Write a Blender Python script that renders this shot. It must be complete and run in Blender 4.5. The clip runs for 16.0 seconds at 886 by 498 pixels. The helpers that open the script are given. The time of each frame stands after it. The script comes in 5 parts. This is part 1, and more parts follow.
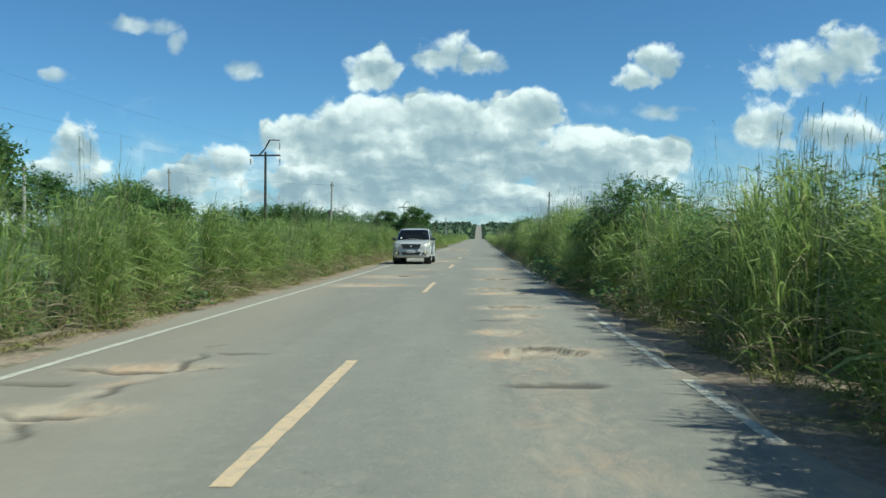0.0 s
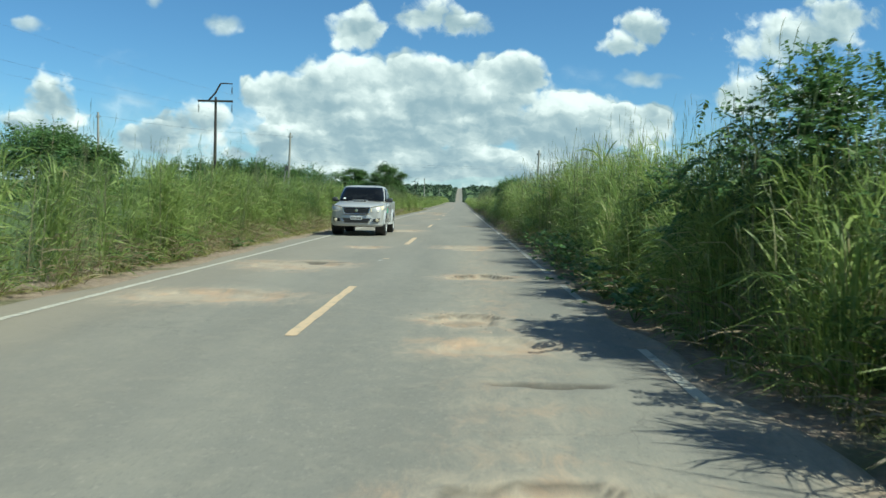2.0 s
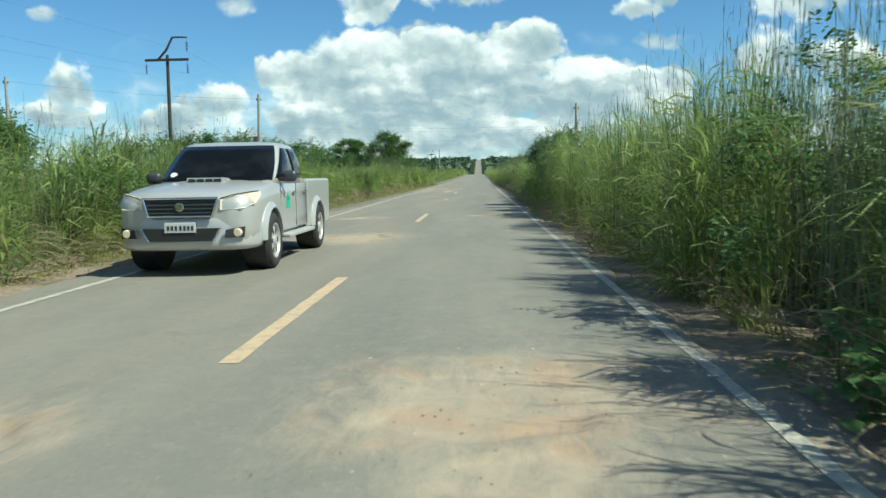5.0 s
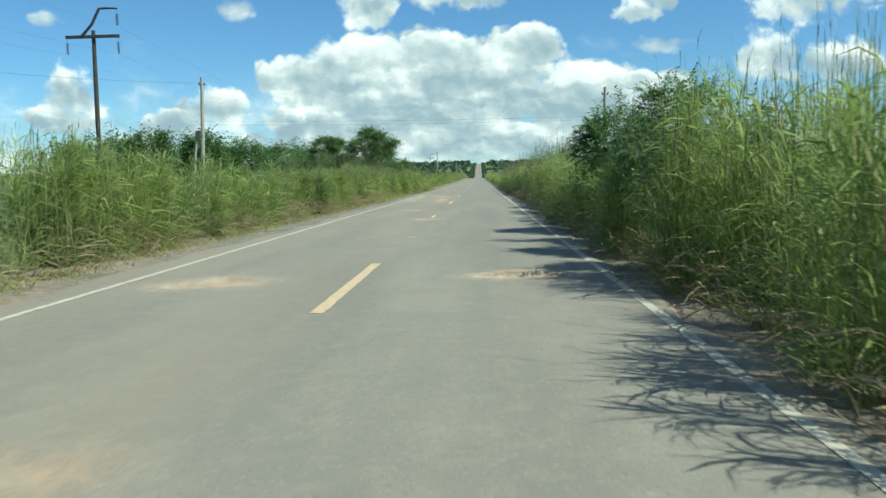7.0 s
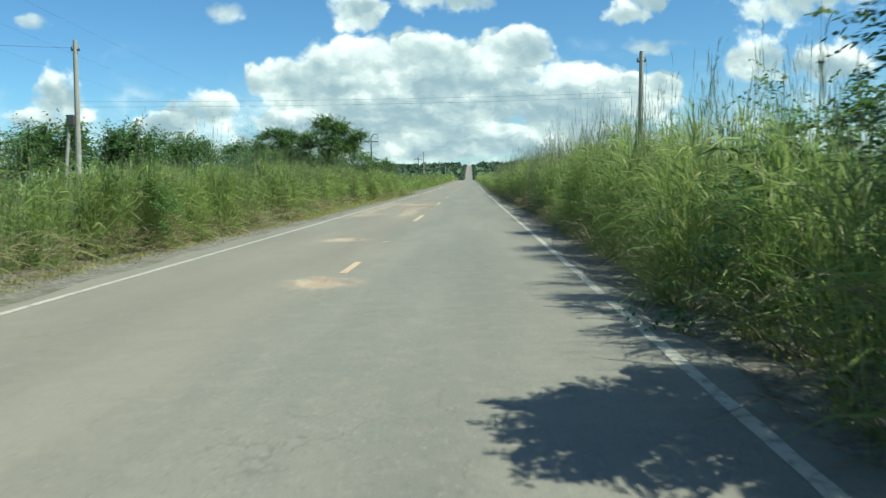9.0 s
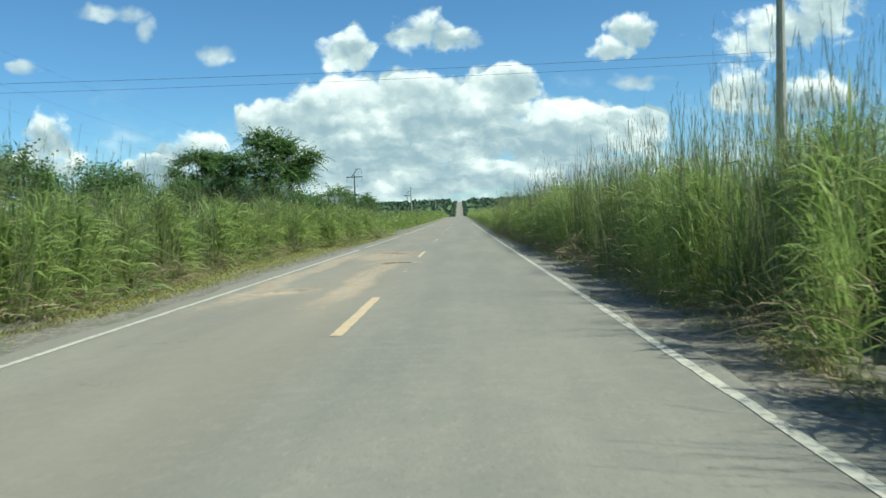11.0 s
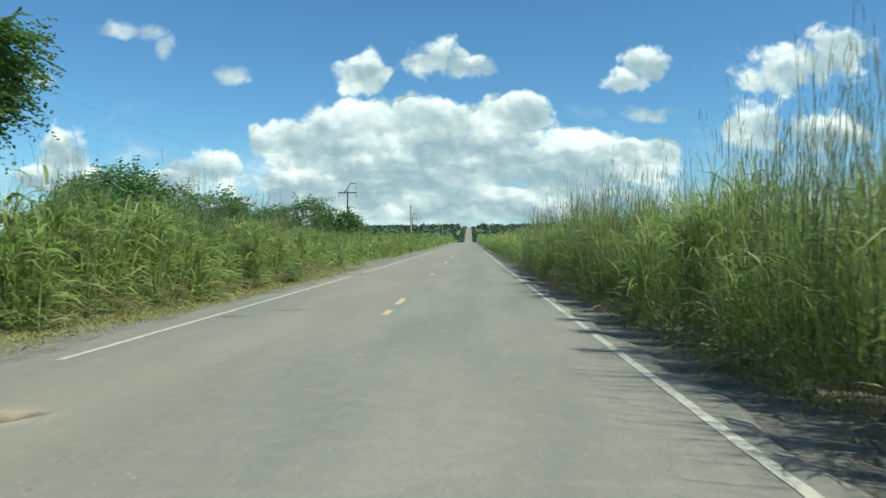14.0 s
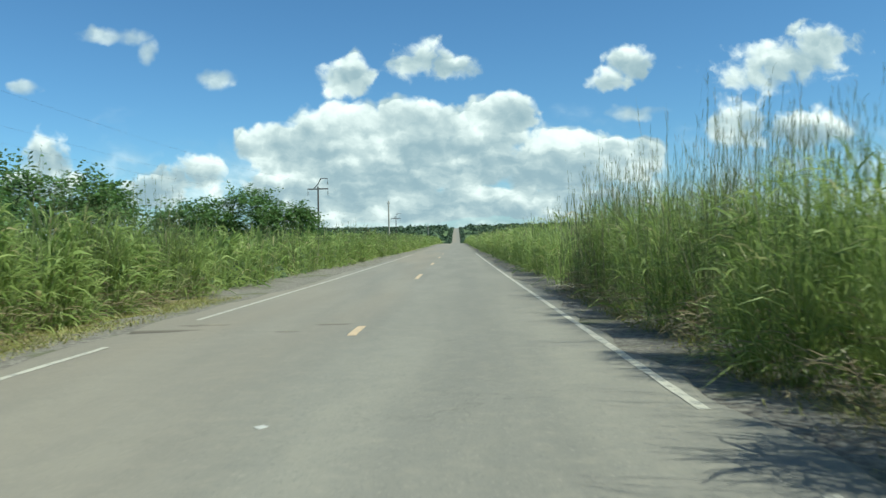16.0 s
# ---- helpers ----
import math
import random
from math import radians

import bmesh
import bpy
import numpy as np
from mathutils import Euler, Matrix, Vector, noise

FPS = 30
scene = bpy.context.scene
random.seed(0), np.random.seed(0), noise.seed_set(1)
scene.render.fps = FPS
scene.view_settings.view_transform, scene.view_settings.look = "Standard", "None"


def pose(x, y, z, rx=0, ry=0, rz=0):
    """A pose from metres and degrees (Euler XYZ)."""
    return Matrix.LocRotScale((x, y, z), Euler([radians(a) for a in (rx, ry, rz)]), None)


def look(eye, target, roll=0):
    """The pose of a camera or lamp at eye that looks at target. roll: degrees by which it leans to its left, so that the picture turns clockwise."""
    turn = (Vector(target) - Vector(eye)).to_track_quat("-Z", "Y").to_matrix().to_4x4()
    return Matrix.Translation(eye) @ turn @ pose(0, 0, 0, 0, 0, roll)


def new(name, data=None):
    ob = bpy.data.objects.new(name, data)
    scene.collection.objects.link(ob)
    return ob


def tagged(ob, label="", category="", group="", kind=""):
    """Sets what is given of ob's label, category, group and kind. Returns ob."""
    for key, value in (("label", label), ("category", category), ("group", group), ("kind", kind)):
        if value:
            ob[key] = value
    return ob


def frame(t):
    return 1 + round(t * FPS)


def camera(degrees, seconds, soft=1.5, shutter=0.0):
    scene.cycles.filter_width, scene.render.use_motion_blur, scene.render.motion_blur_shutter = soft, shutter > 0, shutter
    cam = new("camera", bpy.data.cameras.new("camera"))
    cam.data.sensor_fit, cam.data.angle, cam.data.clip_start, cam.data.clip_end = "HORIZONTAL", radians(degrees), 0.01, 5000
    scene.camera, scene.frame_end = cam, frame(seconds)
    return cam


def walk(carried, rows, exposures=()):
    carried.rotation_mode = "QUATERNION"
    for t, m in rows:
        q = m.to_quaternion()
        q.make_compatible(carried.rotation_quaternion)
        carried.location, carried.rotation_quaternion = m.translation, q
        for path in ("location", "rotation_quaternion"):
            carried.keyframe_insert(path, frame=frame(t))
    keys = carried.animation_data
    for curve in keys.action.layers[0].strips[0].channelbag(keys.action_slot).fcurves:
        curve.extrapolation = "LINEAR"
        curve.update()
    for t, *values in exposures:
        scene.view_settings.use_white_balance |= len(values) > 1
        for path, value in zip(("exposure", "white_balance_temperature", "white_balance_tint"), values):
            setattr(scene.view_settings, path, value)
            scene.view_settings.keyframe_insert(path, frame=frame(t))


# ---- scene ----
# ---- the camera and its path along the road ----
cam = camera(58.0, 16.0, soft=1.5, shutter=0.15)
PATH = [
    (0, 1.304, 0.000, 1.263, 2.634, -0.712, -0.033),
    (0.5, 1.463, 3.034, 1.281, 2.429, -1.797, -1.445),
    (1, 1.519, 5.890, 1.242, 2.251, -3.292, -1.756),
    (1.5, 1.501, 8.704, 1.256, 1.453, -3.237, -1.659),
    (2, 1.525, 11.508, 1.262, 1.249, -3.365, -1.304),
    (2.5, 1.547, 14.375, 1.251, 1.346, -3.517, -0.008),
    (3, 1.578, 17.124, 1.249, 1.757, -4.132, 0.599),
    (3.5, 1.627, 20.126, 1.249, 2.081, -4.483, 0.767),
    (4, 1.623, 23.287, 1.242, 2.052, -4.753, 1.268),
    (4.5, 1.707, 26.238, 1.265, 2.053, -5.109, 1.085),
    (5, 1.712, 29.288, 1.251, 2.641, -5.292, 1.032),
    (7.5, 1.541, 46.863, 1.248, 2.595, -4.982, 1.197),
    (8, 1.684, 50.510, 1.225, 1.363, -5.141, 1.325),
    (8.5, 1.773, 54.327, 1.202, 1.269, -5.222, 1.624),
    (9, 1.774, 58.040, 1.247, 1.982, -4.881, 1.321),
    (11.5, 1.358, 78.795, 1.248, 1.012, -1.191, 2.941),
    (12, 1.403, 83.174, 1.265, 1.169, -0.131, 3.742),
    (12.5, 1.414, 87.697, 1.242, 1.775, 0.076, 3.883),
    (13, 1.500, 92.527, 1.259, 2.366, -0.039, 2.338),
    (13.5, 1.497, 97.310, 1.248, 2.037, -0.209, 0.994),
    (14, 1.490, 101.965, 1.257, 1.950, -0.458, 0.418),
    (14.5, 1.473, 106.487, 1.248, 1.884, -0.582, 0.823),
    (15, 1.463, 111.363, 1.255, 1.460, -0.442, 1.917),
    (15.5, 1.530, 116.530, 1.277, 0.874, -0.074, 2.035),
    (16, 1.449, 121.878, 1.218, 1.064, -0.377, 1.344),
]
walk(cam, [(t, pose(x, y, z, 90 + pitch, roll, yaw)) for t, x, y, z, yaw, pitch, roll in PATH],
     exposures=[(0, 0.54, 6100, -9), (2, 0.64, 6250, -9), (3.5, 0.74, 6350, -9), (5, 0.72, 6350, -9), (8.5, 0.80, 6350, -9), (12.5, 0.73, 6320, -8), (16, 0.70, 6320, -8)])

# ---- daylight: afternoon sun from the right of the road, fair-weather cumulus ----
SUN_ELEVATION, SUN_AZIMUTH = 50.5, 110.0   # azimuth clockwise from the road's direction (+Y)
SKY_STRENGTH = 0.066
CLOUD_DARK, CLOUD_MID, CLOUD_LIGHT = (0.225, 0.295, 0.355), (0.395, 0.445, 0.48), (0.685, 0.70, 0.715)
world = bpy.data.worlds.new("world")
scene.world = world
world.use_nodes = True
wn, wl = world.node_tree.nodes, world.node_tree.links
wn.clear()


def wnode(kind, **values):
    n = wn.new(kind)
    for key, value in values.items():
        n.inputs[key].default_value = value
    return n


def wmath(op, a, b=None, c=None, clamp=False):
    n = wn.new("ShaderNodeMath")
    n.operation, n.use_clamp = op, clamp
    for i, v in enumerate((a, b, c)):
        if v is None:
            continue
        if isinstance(v, (int, float)):
            n.inputs[i].default_value = v
        else:
            wl.new(v, n.inputs[i])
    return n.outputs[0]


sky = wn.new("ShaderNodeTexSky")
sky.sky_type, sky.sun_disc = "NISHITA", False
sky.sun_elevation, sky.sun_rotation = radians(SUN_ELEVATION), radians(SUN_AZIMUTH)
sky.altitude, sky.air_density, sky.dust_density, sky.ozone_density = 600.0, 1.0, 0.1, 5.0

# cumulus: middle and half size of each heap, as slopes against the road's direction
BANK = [(-0.144, 0.143, 0.066, 0.040), (-0.227, 0.126, 0.052, 0.034), (-0.047, 0.143, 0.060, 0.042), (0.062, 0.160, 0.046, 0.030), (0.021, 0.118, 0.10, 0.045),
        (-0.102, 0.092, 0.165, 0.052), (0.123, 0.097, 0.080, 0.046), (0.217, 0.102, 0.046, 0.028), (-0.199, 0.078, 0.07, 0.036), (-0.034, 0.050, 0.26, 0.024)]
HEAPS = [(-0.328, 0.092, 0.045, 0.034), (-0.381, 0.070, 0.075, 0.024), (-0.516, 0.118, 0.038, 0.042), (-0.523, 0.084, 0.06, 0.024), (-0.134, 0.211, 0.040, 0.032), (-0.046, 0.230, 0.046, 0.030),
         (0.001, 0.217, 0.034, 0.019), (0.222, 0.219, 0.028, 0.024), (0.194, 0.196, 0.028, 0.018), (0.402, 0.212, 0.094, 0.036), (0.454, 0.236, 0.046, 0.031), (0.350, 0.138, 0.046, 0.036), (0.442, 0.130, 0.05, 0.032)]
WISPS = [(0.237, 0.157, 0.058, 0.010), (-0.44, 0.272, 0.04, 0.013), (-0.405, 0.268, 0.03, 0.012), (-0.385, 0.250, 0.022, 0.020), (-0.298, 0.213, 0.030, 0.014), (-0.544, 0.209, 0.022, 0.013)]
way = wn.new("ShaderNodeTexCoord").outputs["Generated"]
split = wn.new("ShaderNodeSeparateXYZ")
wl.new(way, split.inputs[0])
ahead = wmath("MAXIMUM", split.outputs[1], 0.05)
su, sv = wmath("DIVIDE", split.outputs[0], ahead), wmath("DIVIDE", split.outputs[2], ahead)


def wnoise(u, v, scale, detail, rough=0.6):
    at = wn.new("ShaderNodeCombineXYZ")
    for i, s in enumerate((u, v)):
        wl.new(s, at.inputs[i])
    n = wnode("ShaderNodeTexNoise", Scale=scale, Detail=detail, Roughness=rough)
    wl.new(at.outputs[0], n.inputs["Vector"])
    return n.outputs["Fac"]


# billows push the outlines about
bend = wmath("MULTIPLY", wmath("SUBTRACT", wnoise(su, sv, 18.0, 3.0), 0.5), 0.045)
bu, bv = wmath("ADD", su, bend), wmath("ADD", sv, wmath("MULTIPLY", bend, -0.7))


def heap(u0, v0, a, b, base):
    """One heap: 1 in the middle, 0 at its rim; flat below."""
    x = wmath("MULTIPLY", wmath("SUBTRACT", bu, u0), 1 / a)
    y = wmath("MULTIPLY", wmath("SUBTRACT", bv, v0), 1 / b)
    y2 = wmath("MULTIPLY", wmath("MAXIMUM", y, wmath("MULTIPLY", y, -base)), 1.0)
    r = wmath("ADD", wmath("MULTIPLY", x, x), wmath("MULTIPLY", y2, y2))
    f = wmath("SUBTRACT", 1.0, r)
    return f, y


def gather(heaps, base):
    total, lift, weight = None, None, None
    for h in heaps:
        f, y = heap(*h, base)
        w_ = wmath("MAXIMUM", f, 0.0)
        ly = wmath("MULTIPLY", w_, y)
        total = f if total is None else wmath("SMOOTH_MAX", total, f, 0.25)
        lift = ly if lift is None else wmath("ADD", lift, ly)
        weight = w_ if weight is None else wmath("ADD", weight, w_)
    return total, wmath("DIVIDE", lift, wmath("ADD", weight, 0.05))


f1, l1 = gather(BANK, 1.0)
f2, l2 = gather(HEAPS, 1.15)
f3, l3 = gather(WISPS, 1.0)
puff = wnoise(su, sv, 15.0, 7.0, 0.55)


def billow(u, v, scale):
    """Rounded heads, like cauliflower: 1 on a head, falling off to the creases."""
    at = wn.new("ShaderNodeCombineXYZ")
    for i, s in enumerate((u, v)):
        wl.new(s, at.inputs[i])
    n = wnode("ShaderNodeTexVoronoi", Scale=scale)
    n.feature = "SMOOTH_F1"
    n.inputs["Smoothness"].default_value = 0.35
    wl.new(at.outputs[0], n.inputs["Vector"])
    return wmath("SUBTRACT", 1.0, wmath("MULTIPLY", n.outputs["Distance"], 1.5))


warp = wmath("MULTIPLY", wmath("SUBTRACT", wnoise(su, sv, 30.0, 4.0), 0.5), 0.03)
hu, hv = wmath("ADD", su, warp), wmath("SUBTRACT", sv, warp)
pu, pv = wmath("ADD", hu, 0.006), wmath("ADD", hv, 0.010)
heads = wmath("ADD", wmath("MULTIPLY", billow(hu, hv, 24.0), 0.65), wmath("MULTIPLY", billow(hu, hv, 58.0), 0.35))
heads_lit = wmath("ADD", wmath("MULTIPLY", billow(pu, pv, 24.0), 0.65), wmath("MULTIPLY", billow(pu, pv, 58.0), 0.35))
broad = wnoise(hu, wmath("MULTIPLY", hv, 1.9), 10.0, 6.0, 0.52)
layer = wnoise(wmath("MULTIPLY", hu, 0.3), hv, 46.0, 4.0, 0.55)
tuft = wnoise(hu, hv, 34.0, 6.0, 0.6)
rag2 = wmath("ADD", wmath("MULTIPLY", wmath("SUBTRACT", tuft, 0.5), 2.5), wmath("MULTIPLY", wmath("SUBTRACT", heads, 0.45), 1.0))
rag = wmath("ADD", wmath("MULTIPLY", wmath("SUBTRACT", puff, 0.5), 2.2), wmath("MULTIPLY", wmath("SUBTRACT", heads, 0.45), 0.75))
d12 = wmath("SMOOTH_MAX", wmath("ADD", wmath("ADD", f1, 0.38), rag), wmath("ADD", wmath("ADD", f2, 0.15), rag2), 0.2)


def wstep(value, lo, hi):
    n = wn.new("ShaderNodeMapRange")
    n.interpolation_type = "SMOOTHSTEP"
    wl.new(value, n.inputs[0])
    n.inputs[1].default_value, n.inputs[2].default_value = lo, hi
    return n.outputs[0]


cover = wmath("MAXIMUM", wstep(wmath("ADD", wmath("ADD", f1, 0.38), rag), -0.02, 0.44), wstep(wmath("ADD", wmath("ADD", f2, 0.15), rag2), -0.2, 0.75))
thin = wmath("MULTIPLY", wstep(wmath("ADD", f3, wmath("MULTIPLY", rag, 1.1)), -0.1, 1.1), 0.8)
veil = wmath("MULTIPLY", wstep(wmath("ADD", wmath("MULTIPLY", sv, -9.0), wmath("MULTIPLY", broad, 2.2)), -0.25, 1.2), 0.75)
# cloud cover the rest of the way round the sky
round_noise = wnode("ShaderNodeTexNoise", Scale=3.0, Detail=7.0, Roughness=0.55)
wl.new(way, round_noise.inputs["Vector"])
elsewhere = wmath("MULTIPLY", wstep(round_noise.outputs["Fac"], 0.53, 0.62), wstep(split.outputs[1], 0.55, 0.25))
front = wstep(split.outputs[1], 0.3, 0.5)
alpha = wmath("MAXIMUM", wmath("MULTIPLY", wmath("MAXIMUM", wmath("MAXIMUM", cover, thin), veil), front), elsewhere, clamp=True)
# sunlit tops, grey-blue undersides
lift = wmath("MAXIMUM", wmath("MULTIPLY", l1, 1.0), l2)
relief = wmath("ADD", wmath("MULTIPLY", wmath("SUBTRACT", heads, heads_lit), 0.65), wmath("MULTIPLY", wmath("SUBTRACT", tuft, 0.5), 0.8))
below = wmath("MULTIPLY", wmath("MULTIPLY", wmath("SUBTRACT", layer, 0.52), 2.2), wstep(sv, 0.16, 0.07))
relief = wmath("ADD", relief, below)
shade = wmath("ADD", wmath("ADD", wmath("MULTIPLY", lift, 0.95), relief), wmath("MULTIPLY", wmath("SUBTRACT", broad, 0.5), 2.7))
rim = wmath("SUBTRACT", 1.0, wstep(d12, 0.1, 0.9))
shade = wmath("ADD", shade, wmath("MULTIPLY", rim, 0.25))
lit = wstep(shade, -0.5, 1.0)
tone = wn.new("ShaderNodeValToRGB")
wl.new(lit, tone.inputs[0])
stops = tone.color_ramp.elements
stops.new(0.5)
for s_, (p_, c_) in zip(stops, ((0.0, CLOUD_DARK), (0.5, CLOUD_MID), (1.0, CLOUD_LIGHT))):
    s_.position, s_.color = p_, (*c_, 1.0)
scaled = wn.new("ShaderNodeVectorMath")
scaled.operation = "MULTIPLY"
wl.new(sky.outputs[0], scaled.inputs[0])
scaled.inputs[1].default_value = (SKY_STRENGTH * 0.79, SKY_STRENGTH * 1.01, SKY_STRENGTH * 1.17)
blend = wn.new("ShaderNodeMix")
blend.data_type = "RGBA"
wl.new(alpha, blend.inputs[0])
wl.new(scaled.outputs[0], blend.inputs[6])
wl.new(tone.outputs[0], blend.inputs[7])
background = wn.new("ShaderNodeBackground")
wout = wn.new("ShaderNodeOutputWorld")
wl.new(blend.outputs[2], background.inputs["Color"])
wl.new(background.outputs[0], wout.inputs["Surface"])

sun = new("sun", bpy.data.lights.new("sun", "SUN"))
sun.data.energy, sun.data.angle, sun.data.color = 4.0, radians(0.5), (1.0, 0.95, 0.87)
az, el = radians(SUN_AZIMUTH), radians(SUN_ELEVATION)
sun.matrix_world = look((0, 0, 0), (-math.sin(az) * math.cos(el), -math.cos(az) * math.cos(el), -math.sin(el)))

# ---- materials ----
def material(name):
    m = bpy.data.materials.new(name)
    m.use_nodes = True
    nt = m.node_tree
    return m, nt, nt.nodes["Principled BSDF"]


class Nodes:
    """Short hand for the nodes of one material."""

    def __init__(self, nt):
        self.nt = nt

    def put(self, kind, **kw):
        n = self.nt.nodes.new(kind)
        for k, v in kw.items():
            if isinstance(v, bpy.types.NodeSocket):
                self.nt.links.new(v, n.inputs[k])
            else:
                n.inputs[k].default_value = v
        return n

    def noise(self, vector, scale, detail=4.0, rough=0.55, distortion=0.0):
        n = self.put("ShaderNodeTexNoise", Vector=vector, Scale=scale, Detail=detail, Roughness=rough, Distortion=distortion)
        return n.outputs["Fac"]

    def math(self, op, a, b=0.0, clamp=False):
        n = self.nt.nodes.new("ShaderNodeMath")
        n.operation, n.use_clamp = op, clamp
        for i, v in enumerate((a, b)):
            if isinstance(v, bpy.types.NodeSocket):
                self.nt.links.new(v, n.inputs[i])
            else:
                n.inputs[i].default_value = v
        return n.outputs[0]

    def range(self, value, a, b, c=0.0, d=1.0):
        n = self.nt.nodes.new("ShaderNodeMapRange")
        n.interpolation_type = "SMOOTHSTEP"
        self.nt.links.new(value, n.inputs[0])
        for i, v in enumerate((a, b, c, d)):
            n.inputs[i + 1].default_value = v
        return n.outputs[0]

    def mix(self, fac, a, b):
        n = self.nt.nodes.new("ShaderNodeMix")
        n.data_type = "RGBA"
        for i, v in ((0, fac), (6, a), (7, b)):
            if isinstance(v, bpy.types.NodeSocket):
                self.nt.links.new(v, n.inputs[i])
            else:
                n.inputs[i].default_value = v if i == 0 else (*v, 1.0)
        return n.outputs[2]

    def ramp(self, fac, *stops):
        n = self.nt.nodes.new("ShaderNodeValToRGB")
        self.nt.links.new(fac, n.inputs[0])
        e = n.color_ramp.elements
        while len(e) < len(stops):
            e.new(0.5)
        for s, (p, c) in zip(e, stops):
            s.position, s.color = p, (*c, 1.0)
        return n.outputs[0]

    def bump(self, height, strength, distance):
        return self.put("ShaderNodeBump", Height=height, Strength=strength, Distance=distance).outputs[0]

    def link(self, a, b):
        self.nt.links.new(a, b)


def leaf_material(name, dark, mid, light, dry, dry_share=0.06, rough=0.5, translucent=0.35):
    """Blades and leaves: colour by island, light passing through."""
    m, nt, p = material(name)
    n = Nodes(nt)
    geo = nt.nodes.new("ShaderNodeNewGeometry")
    rnd = geo.outputs["Random Per Island"]
    spot = n.noise(geo.outputs["Position"], 0.55, 3.0)
    base = n.ramp(rnd, (0.0, dark), (0.45, mid), (1.0 - dry_share - 0.02, light), (1.0 - dry_share, dry))
    patch = n.range(spot, 0.35, 0.7)
    col = n.mix(n.math("MULTIPLY", patch, 0.55), base, tuple(0.5 * (a + b) for a, b in zip(light, mid)))
    n.link(col, p.inputs["Base Color"])
    p.inputs["Roughness"].default_value = rough
    p.inputs["Specular IOR Level"].default_value = 0.35
    tr = n.put("ShaderNodeBsdfTranslucent", Color=col)
    mix = nt.nodes.new("ShaderNodeMixShader")
    mix.inputs[0].default_value = translucent
    n.link(p.outputs[0], mix.inputs[1])
    n.link(tr.outputs[0], mix.inputs[2])
    n.link(mix.outputs[0], nt.nodes["Material Output"].inputs["Surface"])
    return m


GRASS = leaf_material("grass_blades", (0.115, 0.185, 0.046), (0.235, 0.325, 0.085), (0.375, 0.445, 0.16), (0.46, 0.40, 0.22), 0.045, translucent=0.5)
STRAW = leaf_material("grass_culms", (0.085, 0.115, 0.048), (0.135, 0.17, 0.068), (0.205, 0.24, 0.105), (0.27, 0.235, 0.16), 0.14)
# far leaves: distance haze is mixed into the colour as a bluish tint
WOODS = leaf_material("haze_tinted_leaves", (0.032, 0.06, 0.034), (0.05, 0.088, 0.048), (0.072, 0.116, 0.064), (0.075, 0.1, 0.06), 0.05, 0.7, 0.15)
SHORT = leaf_material("short_verge_grass", (0.16, 0.185, 0.045), (0.25, 0.26, 0.075), (0.34, 0.33, 0.12), (0.38, 0.31, 0.17), 0.22)
DEAD = leaf_material("dead_blades", (0.16, 0.12, 0.07), (0.27, 0.21, 0.13), (0.38, 0.31, 0.20), (0.2, 0.23, 0.08), 0.12)
SHRUB = leaf_material("shrub_leaves", (0.05, 0.105, 0.03), (0.09, 0.17, 0.05), (0.15, 0.245, 0.078), (0.18, 0.19, 0.07), 0.05, 0.45, 0.35)
CROWN = leaf_material("tree_leaves", (0.052, 0.10, 0.033), (0.092, 0.172, 0.053), (0.148, 0.245, 0.08), (0.14, 0.17, 0.065), 0.05, 0.5, 0.4)


def plain(name, colour, rough=0.6, metal=0.0, vary=0.25, scale=8.0, bump=0.0):
    """A surface of one colour with stains at two scales."""
    m, nt, p = material(name)
    n = Nodes(nt)
    tc = nt.nodes.new("ShaderNodeTexCoord").outputs["Object"]
    a, b = n.noise(tc, scale, 5.0), n.noise(tc, scale * 7.0, 3.0)
    f = n.math("ADD", n.math("MULTIPLY", a, 0.65), n.math("MULTIPLY", b, 0.35))
    lo, hi = tuple(c * (1 - vary) for c in colour), tuple(min(1.0, c * (1 + vary)) for c in colour)
    n.link(n.ramp(f, (0.3, lo), (0.7, hi)), p.inputs["Base Color"])
    p.inputs["Roughness"].default_value, p.inputs["Metallic"].default_value = rough, metal
    if bump:
        n.link(n.bump(b, bump, 0.01), p.inputs["Normal"])
    return m


EARTH, _nt, _p = material("red_earth")
_n = Nodes(_nt)
_pos = _nt.nodes.new("ShaderNodeNewGeometry").outputs["Position"]
_f = _n.noise(_pos, 0.8, 6.0)
_g = _n.noise(_pos, 14.0, 5.0)
_c = _n.mix(_n.range(_g, 0.35, 0.7), (0.225, 0.165, 0.12), (0.34, 0.27, 0.20))
_yy = _n.put("ShaderNodeSeparateXYZ", Vector=_pos).outputs[1]
_c = _n.mix(_n.range(_n.math("ADD", _yy, _n.math("MULTIPLY", _f, 20.0)), 50.0, 75.0), _c, _n.mix(_n.range(_g, 0.35, 0.7), (0.13, 0.115, 0.095), (0.27, 0.25, 0.21)))
_c = _n.mix(_n.range(_f, 0.5, 0.7), _c, (0.10, 0.11, 0.045))
_n.link(_c, _p.inputs["Base Color"])
_p.inputs["Roughness"].default_value = 0.95
_n.link(_n.bump(_n.math("ADD", _g, _n.noise(_pos, 60.0, 3.0)), 0.7, 0.03), _p.inputs["Normal"])

